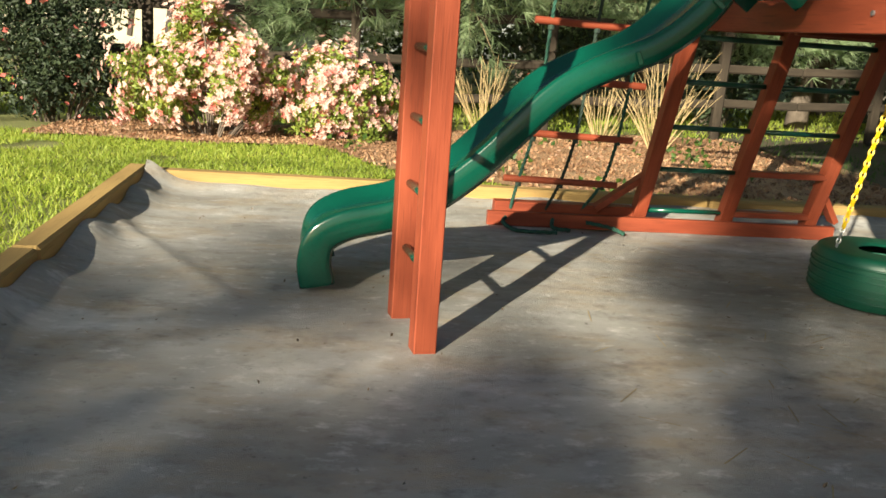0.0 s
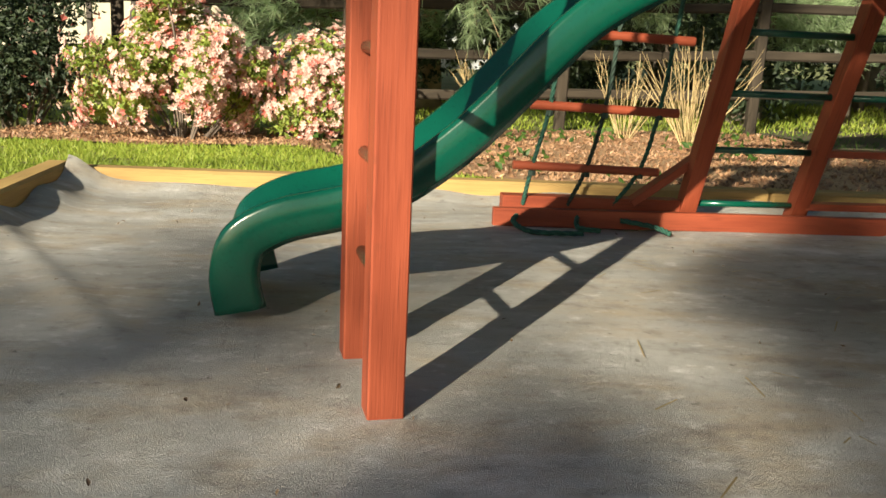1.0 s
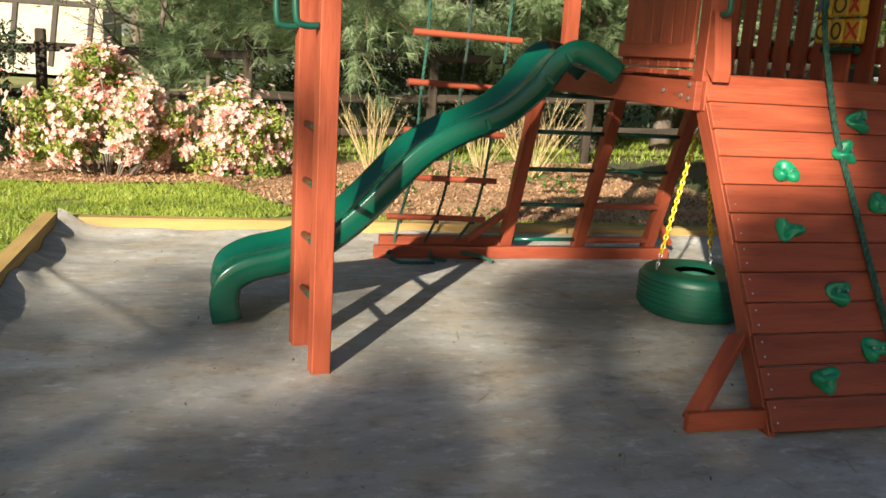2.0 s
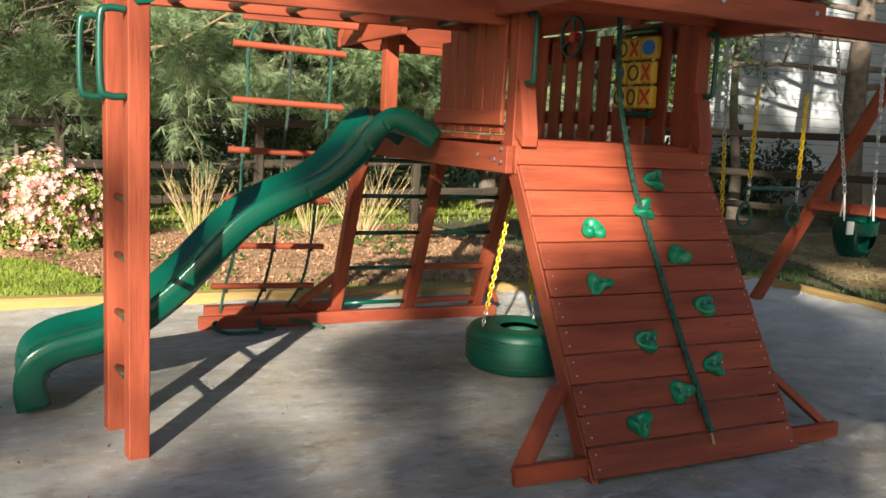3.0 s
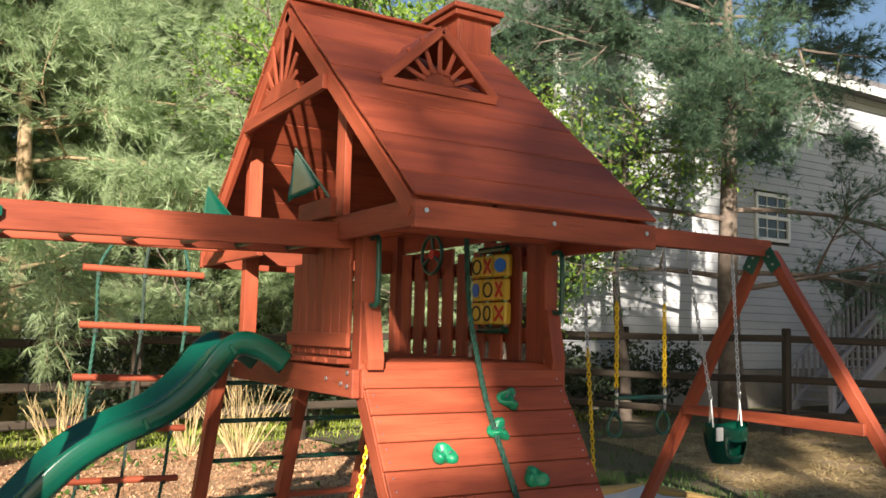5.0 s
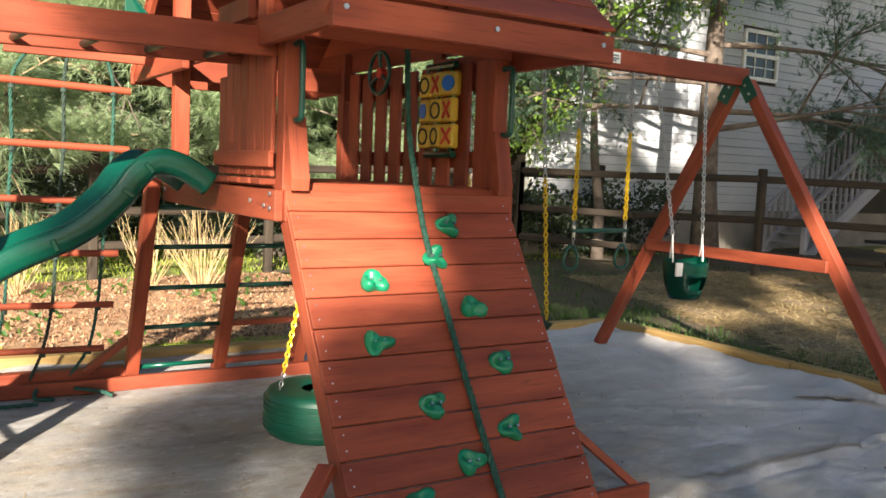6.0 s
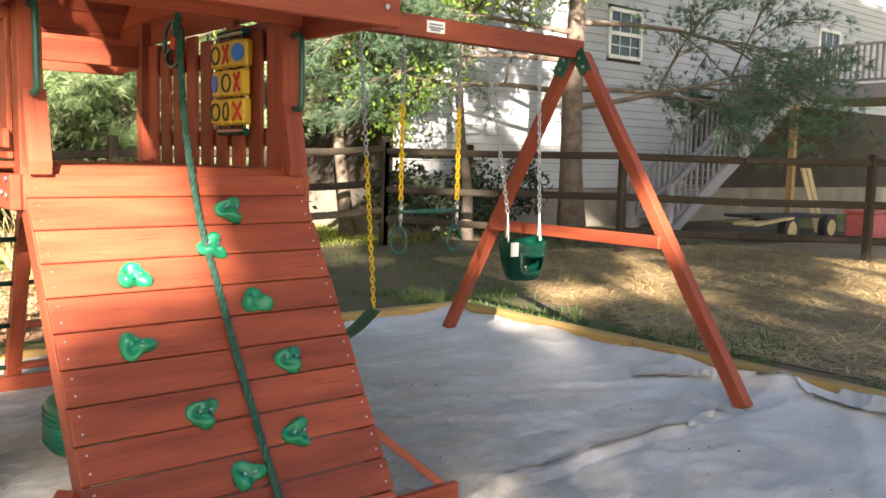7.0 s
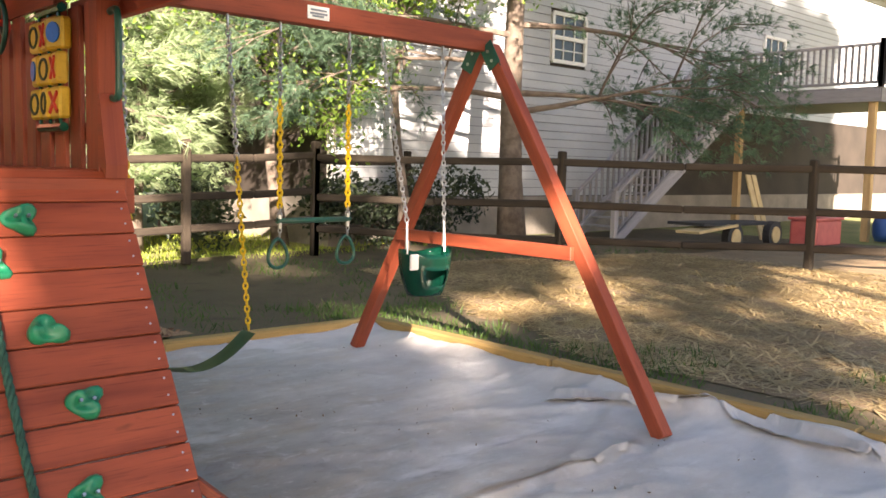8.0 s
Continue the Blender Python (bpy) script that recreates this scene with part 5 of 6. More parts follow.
part("eave_board", beam((HX0 - 0.4, HY - 0.52, 8.28), (HX1 + 0.4, HY - 0.52, 8.28), 0.04, 0.22), WHITE, house)

deck = thing("house_deck", (22, 8, 0), "raised grey deck with railing and stairs on timber posts", "deck")
DZ = 3.55
DX0, DX1, DY0, DY1 = 22.2, 29.5, 4.6, 9.93
part("deck_floor", beam(((DX0 + DX1) / 2, DY0, DZ), ((DX0 + DX1) / 2, DY1, DZ), DX1 - DX0, 0.05), DECKWOOD, deck)
for p0, p1 in (((DX0, DY0, DZ - 0.17), (DX0, DY1, DZ - 0.17)), ((DX0, DY0, DZ - 0.17), (DX1, DY0, DZ - 0.17))):
    part("rim_joist", beam(p0, p1, 0.06, 0.30), DECKWOOD, deck)
for x, y in ((22.35, 8.1), (22.35, 4.8), (25.5, 4.8), (29.2, 4.8)):
    part("support_post", beam((x, y, 0), (x, y, DZ - 0.3), 0.16, 0.16, up=(0, 1, 0)), NEWWOOD, deck, "pale lumber support post")


def railing(p0, p1, n, posts=True):
    p0, p1 = Vector(p0), Vector(p1)
    for z in (0.12, 0.98):
        part("rail", beam(p0 + Vector((0, 0, z)), p1 + Vector((0, 0, z)), 0.09, 0.06), DECKWOOD, deck)
    for k in range(n):
        q = p0.lerp(p1, (k + 0.5) / n)
        part("baluster", beam(q + Vector((0, 0, 0.12)), q + Vector((0, 0, 0.98)), 0.05, 0.05, up=(0, 1, 0), bevel=0), DECKWOOD, deck)
    for q in (p0, p1):
        part("rail_post", beam(q, q + Vector((0, 0, 1.1)), 0.11, 0.11, up=(0, 1, 0)), DECKWOOD, deck)


railing((DX0, DY0, DZ), (DX0, 7.9, DZ), 22)
railing((DX0, DY0, DZ), (DX1, DY0, DZ), 40)
ST0, ST1 = Vector((DX0, 8.0, DZ)), Vector((17.0, 8.0, 0.0))
railing(ST0, ST1, 24)
railing(ST0 + Vector((0, 1.1, 0)), ST1 + Vector((0, 1.1, 0)), 24)
for y in (7.98, 9.12):
    part("stair_stringer", beam((DX0, y, DZ - 0.2), (17.0, y, -0.02), 0.05, 0.28), DECKWOOD, deck)
for k in range(18):
    q = ST0.lerp(ST1, (k + 0.5) / 19)
    part("stair_tread", beam((q.x, 8.0, q.z), (q.x, 9.1, q.z), 0.28, 0.04), DECKWOOD, deck)

# things stored under the deck
cart = thing("garden_cart", (17.6, 6.0, 0.02), "flat garden cart with pale wheels and a tan board", "cart")
part("bed", beam((16.0, 5.6, 0.55), (19.0, 5.6, 0.50), 0.8, 0.06), RUBBER, cart)
part("board", beam((15.6, 5.3, 0.42), (17.0, 5.3, 0.52), 0.5, 0.05), BOARD, cart, "tan plywood board")
for x in (17.0, 18.6):
    w = part("wheel", tube([(x, 5.1, 0.28), (x, 5.25, 0.28)], 0.28, 20), RUBBER, cart)
    part("rim", tube([(x, 5.08, 0.28), (x, 5.1, 0.28)], 0.17, 16), BOARD, w, "tan wheel rim")
tub = thing("storage_tub", (20.0, 4.9, 0.02), "faded red plastic storage tub under the deck", "tub")
part("body", beam((19.4, 4.9, 0.30), (20.6, 4.9, 0.30), 0.6, 0.56, bevel=0.04), TARP, tub)
part("lid", beam((19.35, 4.9, 0.60), (20.65, 4.9, 0.60), 0.66, 0.06, bevel=0.015), TARP, tub, "faded red lid")
ball = tube([(22.3, 4.3, 0.05), (22.3, 4.3, 0.2), (22.3, 4.3, 0.42), (22.3, 4.3, 0.62)], 0.3, 16, taper=[0.24, 0.3, 0.31, 0.26])
tagged(part("barrel", ball, TOYBLUE, smooth=True), "dark blue plastic barrel under the deck", "barrel")
for k, x in enumerate((20.2, 20.45)):
    tagged(part("leaning_board", beam((x, 6.2, 0.02), (x + 0.1, 6.7, 1.5), 0.2, 0.04, up=(0, 1, 0)), BOARD), "tan board leaning under the deck", "board", "leaning boards")

# tudor house far off to the west
tudor = thing("far_house", (-9, 30, 0), "far cream stucco house with dark timber trim", "house")
part("wall", beam((-13, 33, 2.2), (-4.6, 33, 2.2), 6, 4.6, bevel=0), STUCCO, tudor)
part("roof", slab([(-14, 29.3, 4.4), (-14, 36.7, 4.4), (-14, 33, 7.4)], 10, (1, 0, 0)), SHINGLE, tudor)
for x in (-10.4, -9.0, -7.7, -6.4, -5.2):
    part("trim", beam((x, 29.97, 0.2), (x + (0.5 if x > -8 else 0), 29.97, 4.4), 0.16, 0.06, up=(0, 1, 0), bevel=0), DARKTRIM, tudor)
for z in (2.4, 4.3):
    part("trim", beam((-13, 29.96, z), (-4.6, 29.96, z), 0.06, 0.18, bevel=0), DARKTRIM, tudor)
part("window", beam((-7.1, 29.95, 2.7), (-7.1, 29.95, 3.9), 0.9, 0.05, up=(0, 1, 0), bevel=0), GLASS, tudor)
# pale house seen low between the western trees
pale = thing("far_house", (0, 36, 0), "far pale grey house seen between the trees", "house")
part("wall", beam((-4, 40, 1.5), (9.5, 40, 1.5), 7, 3.4, bevel=0), SIDING, pale)
part("roof", slab([(-4.6, 36, 3.2), (-4.6, 44, 3.2), (-4.6, 40, 6.0)], 15, (1, 0, 0)), SHINGLE, pale)
for x in (-1.0, 3.0, 6.5):
    part("window", beam((x, 36.47, 1.2), (x, 36.47, 2.5), 1.1, 0.05, up=(0, 1, 0), bevel=0), GLASS, pale)


# ---- shrubs and trees
def azalea(x, y, w, d, h, n, label):
    z0 = far_level(x, y) - 0.06
    t = thing("azalea_bush", (x, y, z0), label, "bush", "azaleas")
    rnd = random.Random(int(x * 100))
    cen, rad = [], []
    for k in range(34):
        a, q = rnd.uniform(0, 6.28), math.sqrt(rnd.uniform(0, 1))
        hh = h * (1 - 0.45 * q ** 2) * rnd.uniform(0.35, 1.0)
        cen.append((x + q * math.cos(a) * w * 0.44, y + q * math.sin(a) * d * 0.44, z0 + hh - 0.16))
        rad.append((rnd.uniform(0.17, 0.30), rnd.uniform(0.17, 0.28), rnd.uniform(0.14, 0.24)))
    bm = bmesh.new()
    for c in cen[:22]:
        s = Vector((x + (c[0] - x) * 0.25, y + (c[1] - y) * 0.25, z0))
        tube(smooth_curve([s, s.lerp(Vector(c), 0.5) + Vector((0.05, 0, 0.02)), c], 5), 0.012, 5, bm=bm)
    tagged(part("branchwork", bm, BARK, t), kind="stuff")
    p = blob_points(cen, rad, n, 0.35)
    p = p[p[:, 2] > z0 + 0.03]
    v, f = leaf_cloud(p, 0.065, 0.5)
    cards("leaves", v, f, AZALEA, t, kind="stuff")
    # flowers: ruffled five-petalled trumpets, clustered on the outer skin
    bunch = blob_points(cen, np.array(rad) * 1.04, int(n / 27), 0.95)
    bunch = bunch[(bunch[:, 2] > z0 + 0.1)]
    pts = (bunch[:, None, :] + RNG.normal(0, 0.045, (len(bunch), 7, 3))).reshape(-1, 3)
    for mat_, sel, nm in ((PETAL, np.arange(len(pts)) % 8 != 0, "pink_blossom"), (PETAL_RED, np.arange(len(pts)) % 8 == 0, "coral_blossom")):
        c = pts[sel]
        m_ = len(c)
        out = c - np.array([x, y, z0 + h * 0.35])
        out[:, 1] -= 0.35
        out = out / np.linalg.norm(out, axis=1)[:, None] + unit(m_) * 0.4
        out /= np.linalg.norm(out, axis=1)[:, None]
        s = np.cross(out, unit(m_))
        s /= np.linalg.norm(s, axis=1)[:, None]
        b = np.cross(out, s)
        vs, fs = [], []
        R = RNG.uniform(0.026, 0.042, (m_, 1))
        for k in range(5):
            a0, a1, am = k * 1.2566 - 0.5, k * 1.2566 + 0.5, k * 1.2566
            vs.append(np.stack([c, c + (s * math.cos(a0) + b * math.sin(a0)) * R * 0.8 + out * R * 0.5,
                                c + (s * math.cos(am) + b * math.sin(am)) * R * 1.15 + out * R * 0.45,
                                c + (s * math.cos(a1) + b * math.sin(a1)) * R * 0.8 + out * R * 0.5], 1).reshape(-1, 3))
        v = np.concatenate(vs)
        cards(nm, v, np.arange(len(v)).reshape(-1, 4), mat_, t, "open pale pink blossoms" if nm[0] == "p" else "coral red blossoms", kind="stuff")


azalea(-1.72, 7.0, 2.0, 1.5, 1.62, 11000, "large azalea bush thick with pale pink blossoms")
azalea(-0.42, 7.25, 1.35, 1.3, 1.22, 7500, "azalea bush with pale pink and coral blossoms")


def dry_clump(x, y, h, n, spread, label):
    """A bare shrub: many stiff tan stems fanning from one root, forking above."""
    z0 = far_level(x, y) - 0.06
    t = thing("dry_shrub", (x, y, z0), label, "dry shrub", "dry shrubs")
    rnd = random.Random(int(x * 77))
    bm = bmesh.new()
    for k in range(n):
        a, tilt = rnd.uniform(0, 6.28), rnd.uniform(0.05, spread)
        L = h * rnd.uniform(0.55, 1.1)
        d = Vector((math.cos(a) * tilt, math.sin(a) * tilt, 1)).normalized()
        r0 = Vector((x + math.cos(a) * 0.07 * rnd.random(), y + math.sin(a) * 0.07 * rnd.random(), z0))
        m_ = r0 + d * L * 0.5 + Vector((rnd.uniform(-0.03, 0.03), rnd.uniform(-0.03, 0.03), 0))
        e = r0 + d * L + Vector((rnd.uniform(-0.06, 0.06), rnd.uniform(-0.06, 0.06), -0.05 * tilt))
        tube([r0, m_, e], 0.006, 4, bm=bm, taper=[0.0055, 0.004, 0.002])
        for q in range(2):
            s = m_.lerp(e, rnd.uniform(0.1, 0.7))
            tube([s, s + (d + Vector((rnd.uniform(-0.5, 0.5), rnd.uniform(-0.5, 0.5), 0.1))) * L * 0.22], 0.003, 4, bm=bm, taper=[0.003, 0.0015])
    tagged(part("branchwork", bm, STALK, t), kind="stuff")


dry_clump(1.45, 7.6, 1.05, 34, 0.8, "bare tan shrub with stiff upright stems")
dry_clump(3.45, 6.9, 1.15, 50, 0.75, "bare tan shrub with stiff upright stems")
dry_clump(3.0, 7.7, 1.0, 24, 0.8, "bare tan shrub with stiff upright stems")


def limb(bm, p, d, length, r, rnd, depth, tips, wobble=0.25, droop=0.0):
    """One limb that bends, tapers and forks; its twig ends are gathered in tips."""
    pts, rad = [Vector(p)], [r]
    q, way = Vector(p), Vector(d).normalized()
    n = 4
    for k in range(n):
        way = (way + Vector((rnd.uniform(-1, 1), rnd.uniform(-1, 1), rnd.uniform(-0.6, 0.6) - droop)) * wobble * 0.5).normalized()
        q = q + way * length / n
        pts.append(q.copy())
        rad.append(r * (1 - 0.75 * (k + 1) / n))
        if depth > 0 and k > 0:
            for s in range(2):
                side = (way + Vector((rnd.uniform(-1, 1), rnd.uniform(-1, 1), rnd.uniform(-0.5, 0.5))) * 0.9).normalized()
                limb(bm, q, side, length * 0.55, r * 0.45, rnd, depth - 1, tips, wobble, droop)
        elif depth == 0:
            tips.append((q.copy(), way.copy()))
    tube(pts, r, 5 if r < 0.04 else 8, bm=bm, taper=rad)
    tips.append((q.copy(), way.copy()))


def pine(x, y, height, r, first, reach, seed, material, bark, label, per=9, name="pine_tree", tuft=3, needle=0.17, low_limbs=()):
    """A pine: a straight tapered trunk, whorls of boughs, twigs that end in bunches of needles."""
    rnd = random.Random(seed)
    z0 = far_level(x, y) - 0.1
    t = thing(name, (x, y, z0), label, "tree", "trees")
    pts = [Vector((x + 0.06 * math.sin(k * 1.3 + seed), y + 0.05 * math.cos(k * 1.1 + seed), z0 + height * k / 8)) for k in range(9)]
    part("trunk", tube(pts, r, 14, taper=[r * (1.25 if k == 0 else 1.0) * (1 - 0.85 * k / 8) for k in range(9)]), bark, t, smooth=True)
    bm, tips = bmesh.new(), []
    z = first
    while z < height * 0.97:
        u = (z - first) / max(0.1, height - first)
        L = reach * (1 - 0.75 * u) * (0.75 + 0.25 * min(1, u * 6))
        for k in range(rnd.randint(3, 5)):
            a = rnd.uniform(0, 6.28)
            d = Vector((math.cos(a), math.sin(a), rnd.uniform(-0.12, 0.35)))
            c = Vector((x, y, z0 + z + rnd.uniform(-0.1, 0.1)))
            limb(bm, c, d, L * rnd.uniform(0.7, 1.15), max(0.012, r * 0.26 * (1 - 0.6 * u)), rnd, 2 if L > 1.2 else 1, tips, 0.35, 0.05)
        z += rnd.uniform(0.45, 0.7) * (height / 9.0)
    for h, way, length in low_limbs:
        limb(bm, Vector((x, y, z0 + h)), way, length, 0.06, rnd, 2, tips, 0.3, 0.04)
    tagged(part("branchwork", bm, bark, t), kind="stuff")
    P_ = np.array([p for p, _ in tips])
    W_ = np.array([w for _, w in tips])
    P_ = np.repeat(P_, tuft, 0) + RNG.normal(0, 0.11, (len(P_) * tuft, 3))
    W_ = np.repeat(W_, tuft, 0) + RNG.normal(0, 0.3, (len(W_) * tuft, 3))
    v, f = needle_fans(P_, W_, needle, 0.75, per, 0.0042 * needle / 0.17)
    cards("needles", v, f, material, t, kind="stuff")
    return t


def broadleaf(x, y, height, r, crown, seed, n, material, label, leaf=0.11, bark=BARK, base=0.35, name="broadleaf_tree"):
    """A leafy tree: trunk, forking limbs, and clumps of separate leaves with gaps between them."""
    rnd = random.Random(seed)
    z0 = far_level(x, y) - 0.1
    t = thing(name, (x, y, z0), label, "tree", "trees")
    pts = [Vector((x + 0.1 * math.sin(k + seed), y + 0.08 * math.cos(k * 1.7 + seed), z0 + height * 0.8 * k / 6)) for k in range(7)]
    part("trunk", tube(pts, r, 12, taper=[r * (1.3 if k == 0 else 1) * (1 - 0.8 * k / 6) for k in range(7)]), bark, t, smooth=True)
    bm, tips = bmesh.new(), []
    for k in range(13):
        u = rnd.uniform(base, 0.95)
        c = pts[0].lerp(pts[-1], u)
        a = rnd.uniform(0, 6.28)
        limb(bm, c, Vector((math.cos(a), math.sin(a), rnd.uniform(0.1, 0.9))), crown * rnd.uniform(0.6, 1.0), r * 0.32, rnd, 2, tips, 0.4, 0.0)
    tagged(part("branchwork", bm, bark, t), kind="stuff")
    P_ = np.array([p for p, _ in tips])
    k = RNG.integers(0, len(P_), n)
    v, f = leaf_cloud(P_[k] + RNG.normal(0, 0.20, (n, 3)), leaf)
    cards("leaves", v, f, material, t, kind="stuff")
    return t


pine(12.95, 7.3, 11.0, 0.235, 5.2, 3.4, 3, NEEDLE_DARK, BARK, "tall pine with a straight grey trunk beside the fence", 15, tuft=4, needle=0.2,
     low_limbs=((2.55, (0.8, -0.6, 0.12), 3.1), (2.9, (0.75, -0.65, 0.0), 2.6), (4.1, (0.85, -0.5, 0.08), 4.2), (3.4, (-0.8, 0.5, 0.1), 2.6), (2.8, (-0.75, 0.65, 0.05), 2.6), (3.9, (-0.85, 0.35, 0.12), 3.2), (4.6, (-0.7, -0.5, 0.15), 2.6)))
broadleaf(9.6, 14.0, 11.5, 0.2, 3.4, 31, 12000, MAPLE, "tall broadleaf tree with bright green spring leaves", 0.15)
broadleaf(7.6, 11.0, 7.5, 0.16, 2.3, 5, 7000, MAPLE, "young broadleaf tree with bright green leaves")
broadleaf(10.2, 10.8, 7.0, 0.14, 2.0, 15, 5200, MAPLE, "young broadleaf tree with bright green leaves")
broadleaf(11.5, 8.7, 7.6, 0.11, 1.9, 52, 6500, MAPLE, "slender broadleaf tree with bright green leaves before the house", 0.1, base=0.5)
broadleaf(5.8, 10.6, 7.5, 0.22, 2.4, 25, 6000, MAPLE, "broadleaf tree with thin spring foliage")
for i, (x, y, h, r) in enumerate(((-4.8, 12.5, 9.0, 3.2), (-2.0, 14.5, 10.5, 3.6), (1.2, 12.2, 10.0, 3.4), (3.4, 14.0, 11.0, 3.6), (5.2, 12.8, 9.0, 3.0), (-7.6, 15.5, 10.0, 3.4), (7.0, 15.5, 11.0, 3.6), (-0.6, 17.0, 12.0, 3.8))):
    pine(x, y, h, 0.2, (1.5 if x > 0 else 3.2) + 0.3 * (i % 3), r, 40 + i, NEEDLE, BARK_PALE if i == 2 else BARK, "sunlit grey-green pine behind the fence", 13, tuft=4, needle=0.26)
broadleaf(-1.3, 10.2, 3.6, 0.09, 1.6, 77, 900, AZALEA, "small crooked tree just coming into leaf", 0.06, BARK, 0.3)

# far woods that close the view
def far_woods(cx0, cx1, y0, y1, n, label, tall, material):
    cen, rad = [], []
    rnd = random.Random(int(cx0 * 3 + y0))
    for k in range(70):
        cen.append((rnd.uniform(cx0, cx1), rnd.uniform(y0, y1), rnd.uniform(1.5, tall)))
        rad.append((rnd.uniform(1.2, 2.4), rnd.uniform(1.0, 2.0), rnd.uniform(1.2, 2.2)))
    v, f = leaf_cloud(blob_points(cen, rad, n, 0.5), 0.42, 0.6)
    cards("far_woods", v, f, material, label=label, category="woods", kind="stuff")


UNDER = leafy("dark_evergreen_leaves", (0.02, 0.035, 0.018), (0.05, 0.07, 0.03), 0.2, 1.2)
# dark leaf clumps added to stand in for deep shade behind the fence
cen = [(0.3 + 0.75 * k, 10.6 + 1.2 * math.sin(k * 1.7), 0.55 + 0.5 * math.sin(k * 2.3) ** 2) for k in range(12)] + [(0.6 + 0.9 * k, 11.8 + math.cos(k), 1.7 + 0.7 * math.sin(k * 1.9)) for k in range(9)]
cen += [(10.3 + 0.62 * k, 9.25 + 0.2 * math.sin(k * 2.1), 0.45 + 0.6 * math.sin(k * 1.3 + 1) ** 2) for k in range(6)]
v, f = leaf_cloud(blob_points(cen, [(0.7, 0.5, 0.65)] * len(cen), 15000, 0.3), 0.13, 0.5)
cards("understory", v, f, UNDER, label="dark leaves added for the shaded gaps behind the rail fence", category="shrubs", kind="stuff")
def dark_shrub(x, y, w, d, h, n, label):
    """A dense evergreen shrub: clumps of small dark leaves on short stems, with a few coral flowers."""
    z0 = far_level(x, y) - 0.06
    t = thing("evergreen_shrub", (x, y, z0), label, "bush", "evergreen shrubs")
    rnd = random.Random(int(-x * 100))
    cen_ = [(x + rnd.uniform(-0.45, 0.45) * w, y + rnd.uniform(-0.4, 0.4) * d, z0 + h * rnd.uniform(0.15, 0.85)) for _ in range(36)]
    bm = bmesh.new()
    for c in cen_[:20]:
        tube([(x + (c[0] - x) * 0.4, y, z0), c], 0.015, 5, bm=bm)
    tagged(part("branchwork", bm, BARK, t), kind="stuff")
    v, f = leaf_cloud(blob_points(cen_, [(0.4, 0.35, 0.33)] * len(cen_), n, 0.3), 0.075, 0.5)
    cards("leaves", v, f, UNDER, t, kind="stuff")
    v, f = leaf_cloud(blob_points(cen_[:7], [(0.4, 0.36, 0.33)] * 7, 110, 1.0), 0.07, 0.9)
    cards("coral_blossom", v, f, PETAL_RED, t, "scattered coral red blossoms", kind="stuff")


dark_shrub(-3.75, 8.0, 1.5, 0.9, 1.9, 9000, "dark evergreen shrub with a few coral blossoms")
dark_shrub(-5.3, 8.1, 1.8, 0.9, 2.0, 9000, "dark evergreen shrub beside the rail fence")
far_woods(-26, -8, 38, 52, 9000, "far leafy woods behind the houses", 11, MAPLE)
far_woods(-8, 12, 46, 58, 9000, "far leafy woods behind the houses", 8, NEEDLE)
far_woods(4, 12, 20, 28, 9000, "leafy woods between the yards", 10, MAPLE)
far_woods(14, 40, 24, 34, 9000, "tall leafy trees behind the house", 16, MAPLE)

# trees behind the walker, which throw the dappled shade over the play area
def at_plane(x0, z0, y):
    """The place at depth y whose shadow would fall on (x0, z0) of the plane y = 0."""
    return (x0 + y * SUN_WAY.x / SUN_WAY.y, y, z0 + y * SUN_WAY.z / SUN_WAY.y)


def shade_tree(y, clumps, leaf, dense, label, trunk_at=None):
    """A tree whose clumps are given by where their shade falls: x0, z0, half width, half height, thickness of leaf."""
    pts = []
    for x0, z0, w, h, d in clumps:
        n = int(dense * d * w * h * math.pi)
        q = unit(n) * RNG.uniform(0, 1, (n, 1)) ** (1 / 2.5) * np.array([w, 0.8, h])
        pts.append(q + np.array(at_plane(x0, z0, y)))
    pts = np.concatenate(pts)
    pts = pts[pts[:, 2] > 0.1]
    mid = pts.mean(0)
    tx, ty, tz = at_plane(trunk_at, 0, y)[0] if trunk_at is not None else mid[0], y, mid[2]
    t = thing("shade_tree", (tx, ty, -0.1), label, "tree", "shade trees")
    part("trunk", tube([(tx, ty, -0.1), (tx + 0.1, ty, tz * 0.5), (tx, ty + 0.1, tz)], 0.2, 10, taper=[0.26, 0.18, 0.08]), BARK, t, smooth=True)
    v, f = leaf_cloud(pts, leaf, 0.7)
    cards("leaves", v, f, MAPLE, t, kind="stuff")


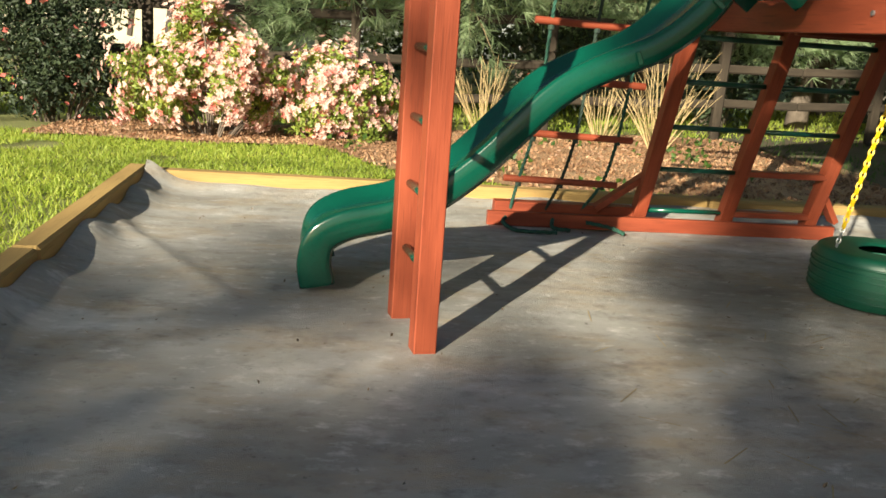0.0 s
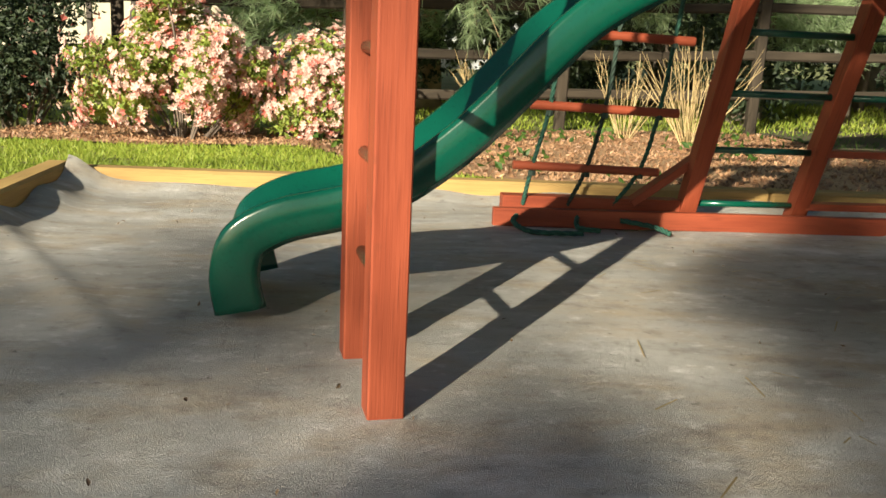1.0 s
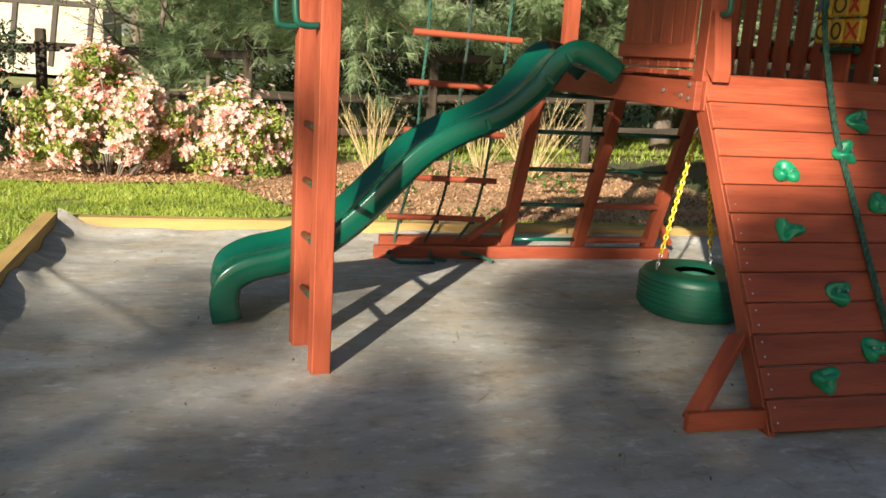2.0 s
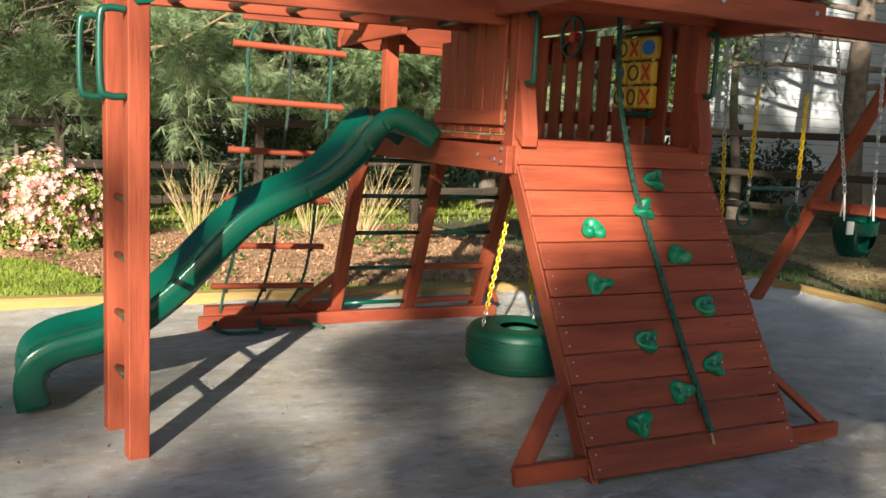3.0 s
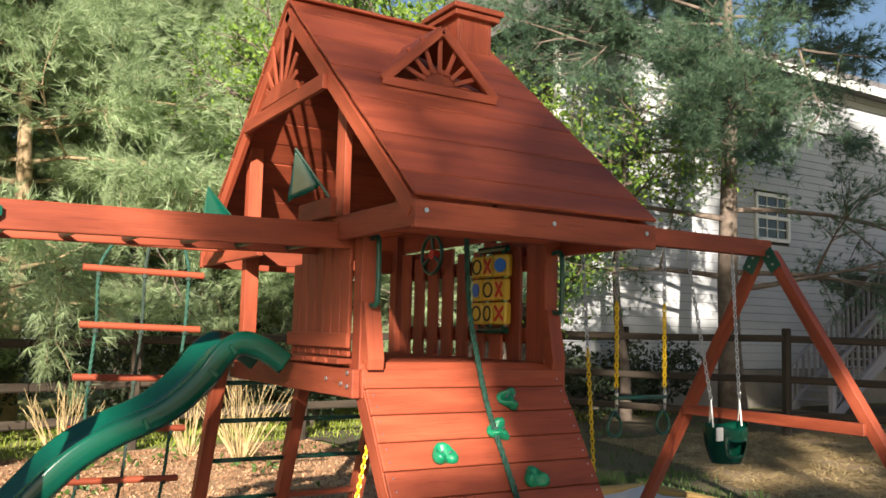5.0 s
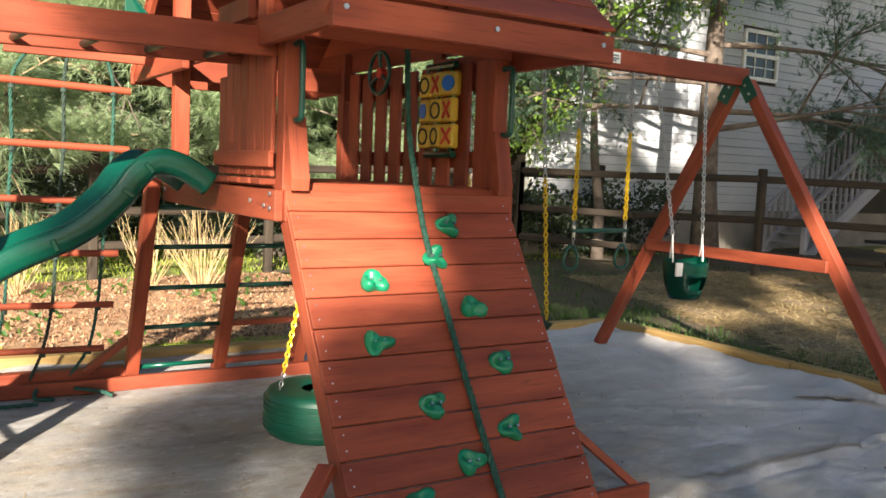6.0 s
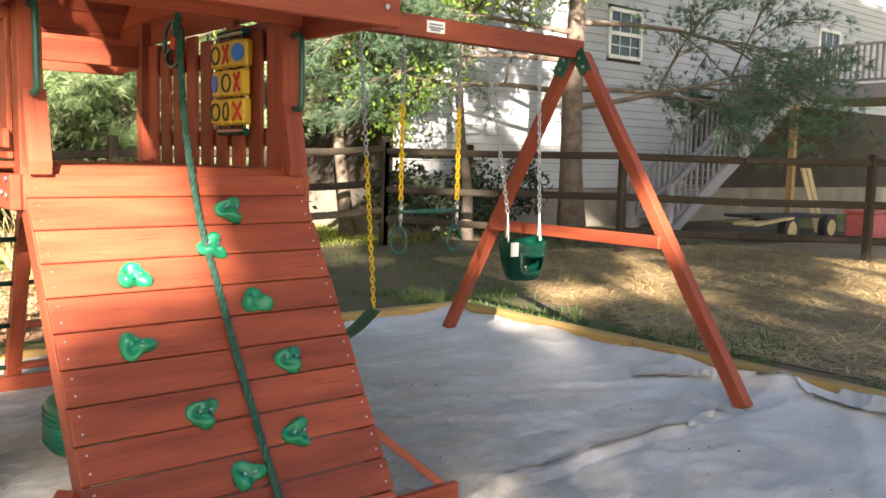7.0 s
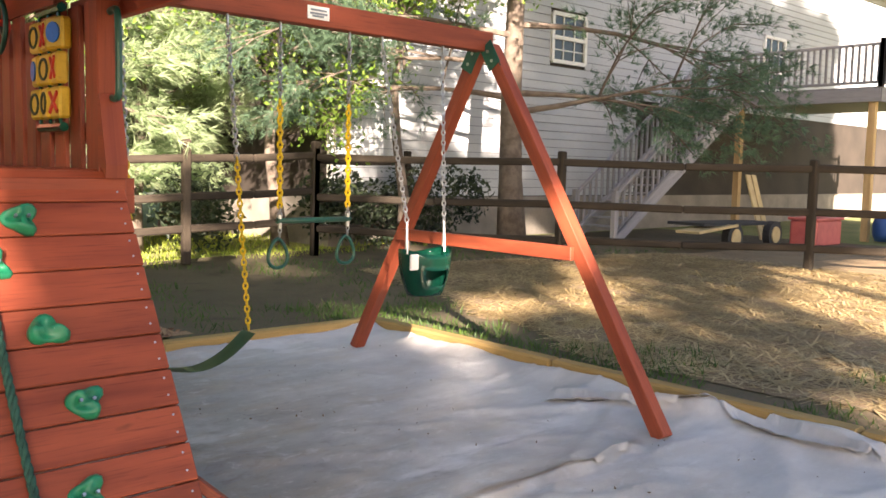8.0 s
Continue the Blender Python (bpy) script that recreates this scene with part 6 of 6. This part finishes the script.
shade_tree(-22.0, [(3.0, 0.0, 0.85, 0.85, 1.0), (2.52, 0.12, 0.42, 0.62, 1.15), (2.3, -0.6, 0.8, 0.7, 0.6), (3.15, 1.3, 0.58, 0.75, 1.6), (3.9, 0.9, 0.9, 0.9, 1),
                   (2.75, 2.05, 0.8, 0.5, 0.5), (1.95, 1.85, 0.35, 0.22, 0.8), (3.5, 2.4, 0.8, 0.6, 1), (2.3, 2.9, 0.8, 0.5, 0.22), (1.8, 3.7, 0.8, 0.5, 0.2), (2.9, 3.5, 0.7, 0.5, 0.25), (1.6, 3.1, 0.5, 0.4, 0.2), (1.35, 2.1, 0.5, 0.45, 0.8),
                   (0.75, 1.5, 0.5, 0.3, 1), (1.2, 0.75, 0.35, 0.25, 0.8), (-0.45, 1.3, 0.25, 0.2, 0.7),
                   (4.9, -0.1, 1.1, 1.0, 0.5), (5.9, -0.9, 1.2, 0.8, 0.22), (2.6, 4.75, 1.3, 0.55, 0.8), (5.2, 2.4, 1.1, 1.0, 1), (4.6, 3.6, 1.2, 0.8, 1)], 0.11, 1720, "tall leafy tree behind the path, seen by its shade alone", 4.4)
shade_tree(-24.0, [(6.8, 0.0, 1.4, 1.1, 1.1), (7.0, 2.6, 1.4, 1.1, 0.9), (9.0, 0.3, 1.4, 1.0, 0.5), (10.2, 1.5, 1.7, 0.8, 0.6), (3.9, 5.05, 0.7, 0.45, 1), (9.2, 3.4, 1.5, 1.2, 1), (7.4, 4.4, 1.4, 0.9, 0.9), (11.4, 2.6, 1.5, 1.4, 0.9), (13.4, 2.9, 1.6, 1.5, 1)], 0.3, 230, "tall leafy tree behind the path, seen by its shade alone", 7.2)
shade_tree(-28.0, [(4.6 + 2.0 * i, 5.2 + 1.7 * j + 0.4 * (i % 2), 1.5, 1.15, (0.75 if i > 2 else 0.3) + 0.3 * ((i + 2 * j) % 3)) for i in range(11) for j in range(4) if i > 2 or j == 0] + [(13.5 + 2.2 * i, 2.4 + 1.8 * j, 1.6, 1.3, 1.5) for i in range(6) for j in range(2)] + [(11.6 + 1.9 * i, 4.9 + 1.5 * j, 1.4, 1.0, 1.6) for i in range(7) for j in range(2)], 0.42, 110, "tall leafy tree behind the path, seen by its shade alone", 12.0)
shade_tree(-20.0, [(1.4 - 0.95 * i, -0.95 + 0.2 * math.sin(i * 2.1) + (0.22 if i > 1 else 0), 0.75, 0.8, 0.7) for i in range(9)] + [(1.4 - 1.1 * i, -2.3, 0.9, 0.9, 0.5) for i in range(8)]
           + [(0.4, -0.1, 0.3, 0.15, 0.6), (1.35, -0.05, 0.3, 0.2, 0.8), (-1.3, 0.1, 0.5, 0.15, 0.6), (1.05, 0.5, 0.65, 0.3, 0.9), (-2.2, 0.35, 0.5, 0.12, 0.8), (-0.9, 0.3, 0.45, 0.12, 0.8), (-1.6, 0.62, 0.5, 0.1, 0.7), (-0.6, 0.55, 0.35, 0.08, 0.6)], 0.11, 1720, "leafy tree behind the path, seen by its shade alone", -7.0)
shade_tree(-26.0, [(-7.4 + 1.25 * i, 5.35 + 0.3 * (i % 2), 0.95, 0.6, 0.7) for i in range(6)], 0.3, 230, "tall leafy tree behind the path, seen by its shade alone", -9.5)
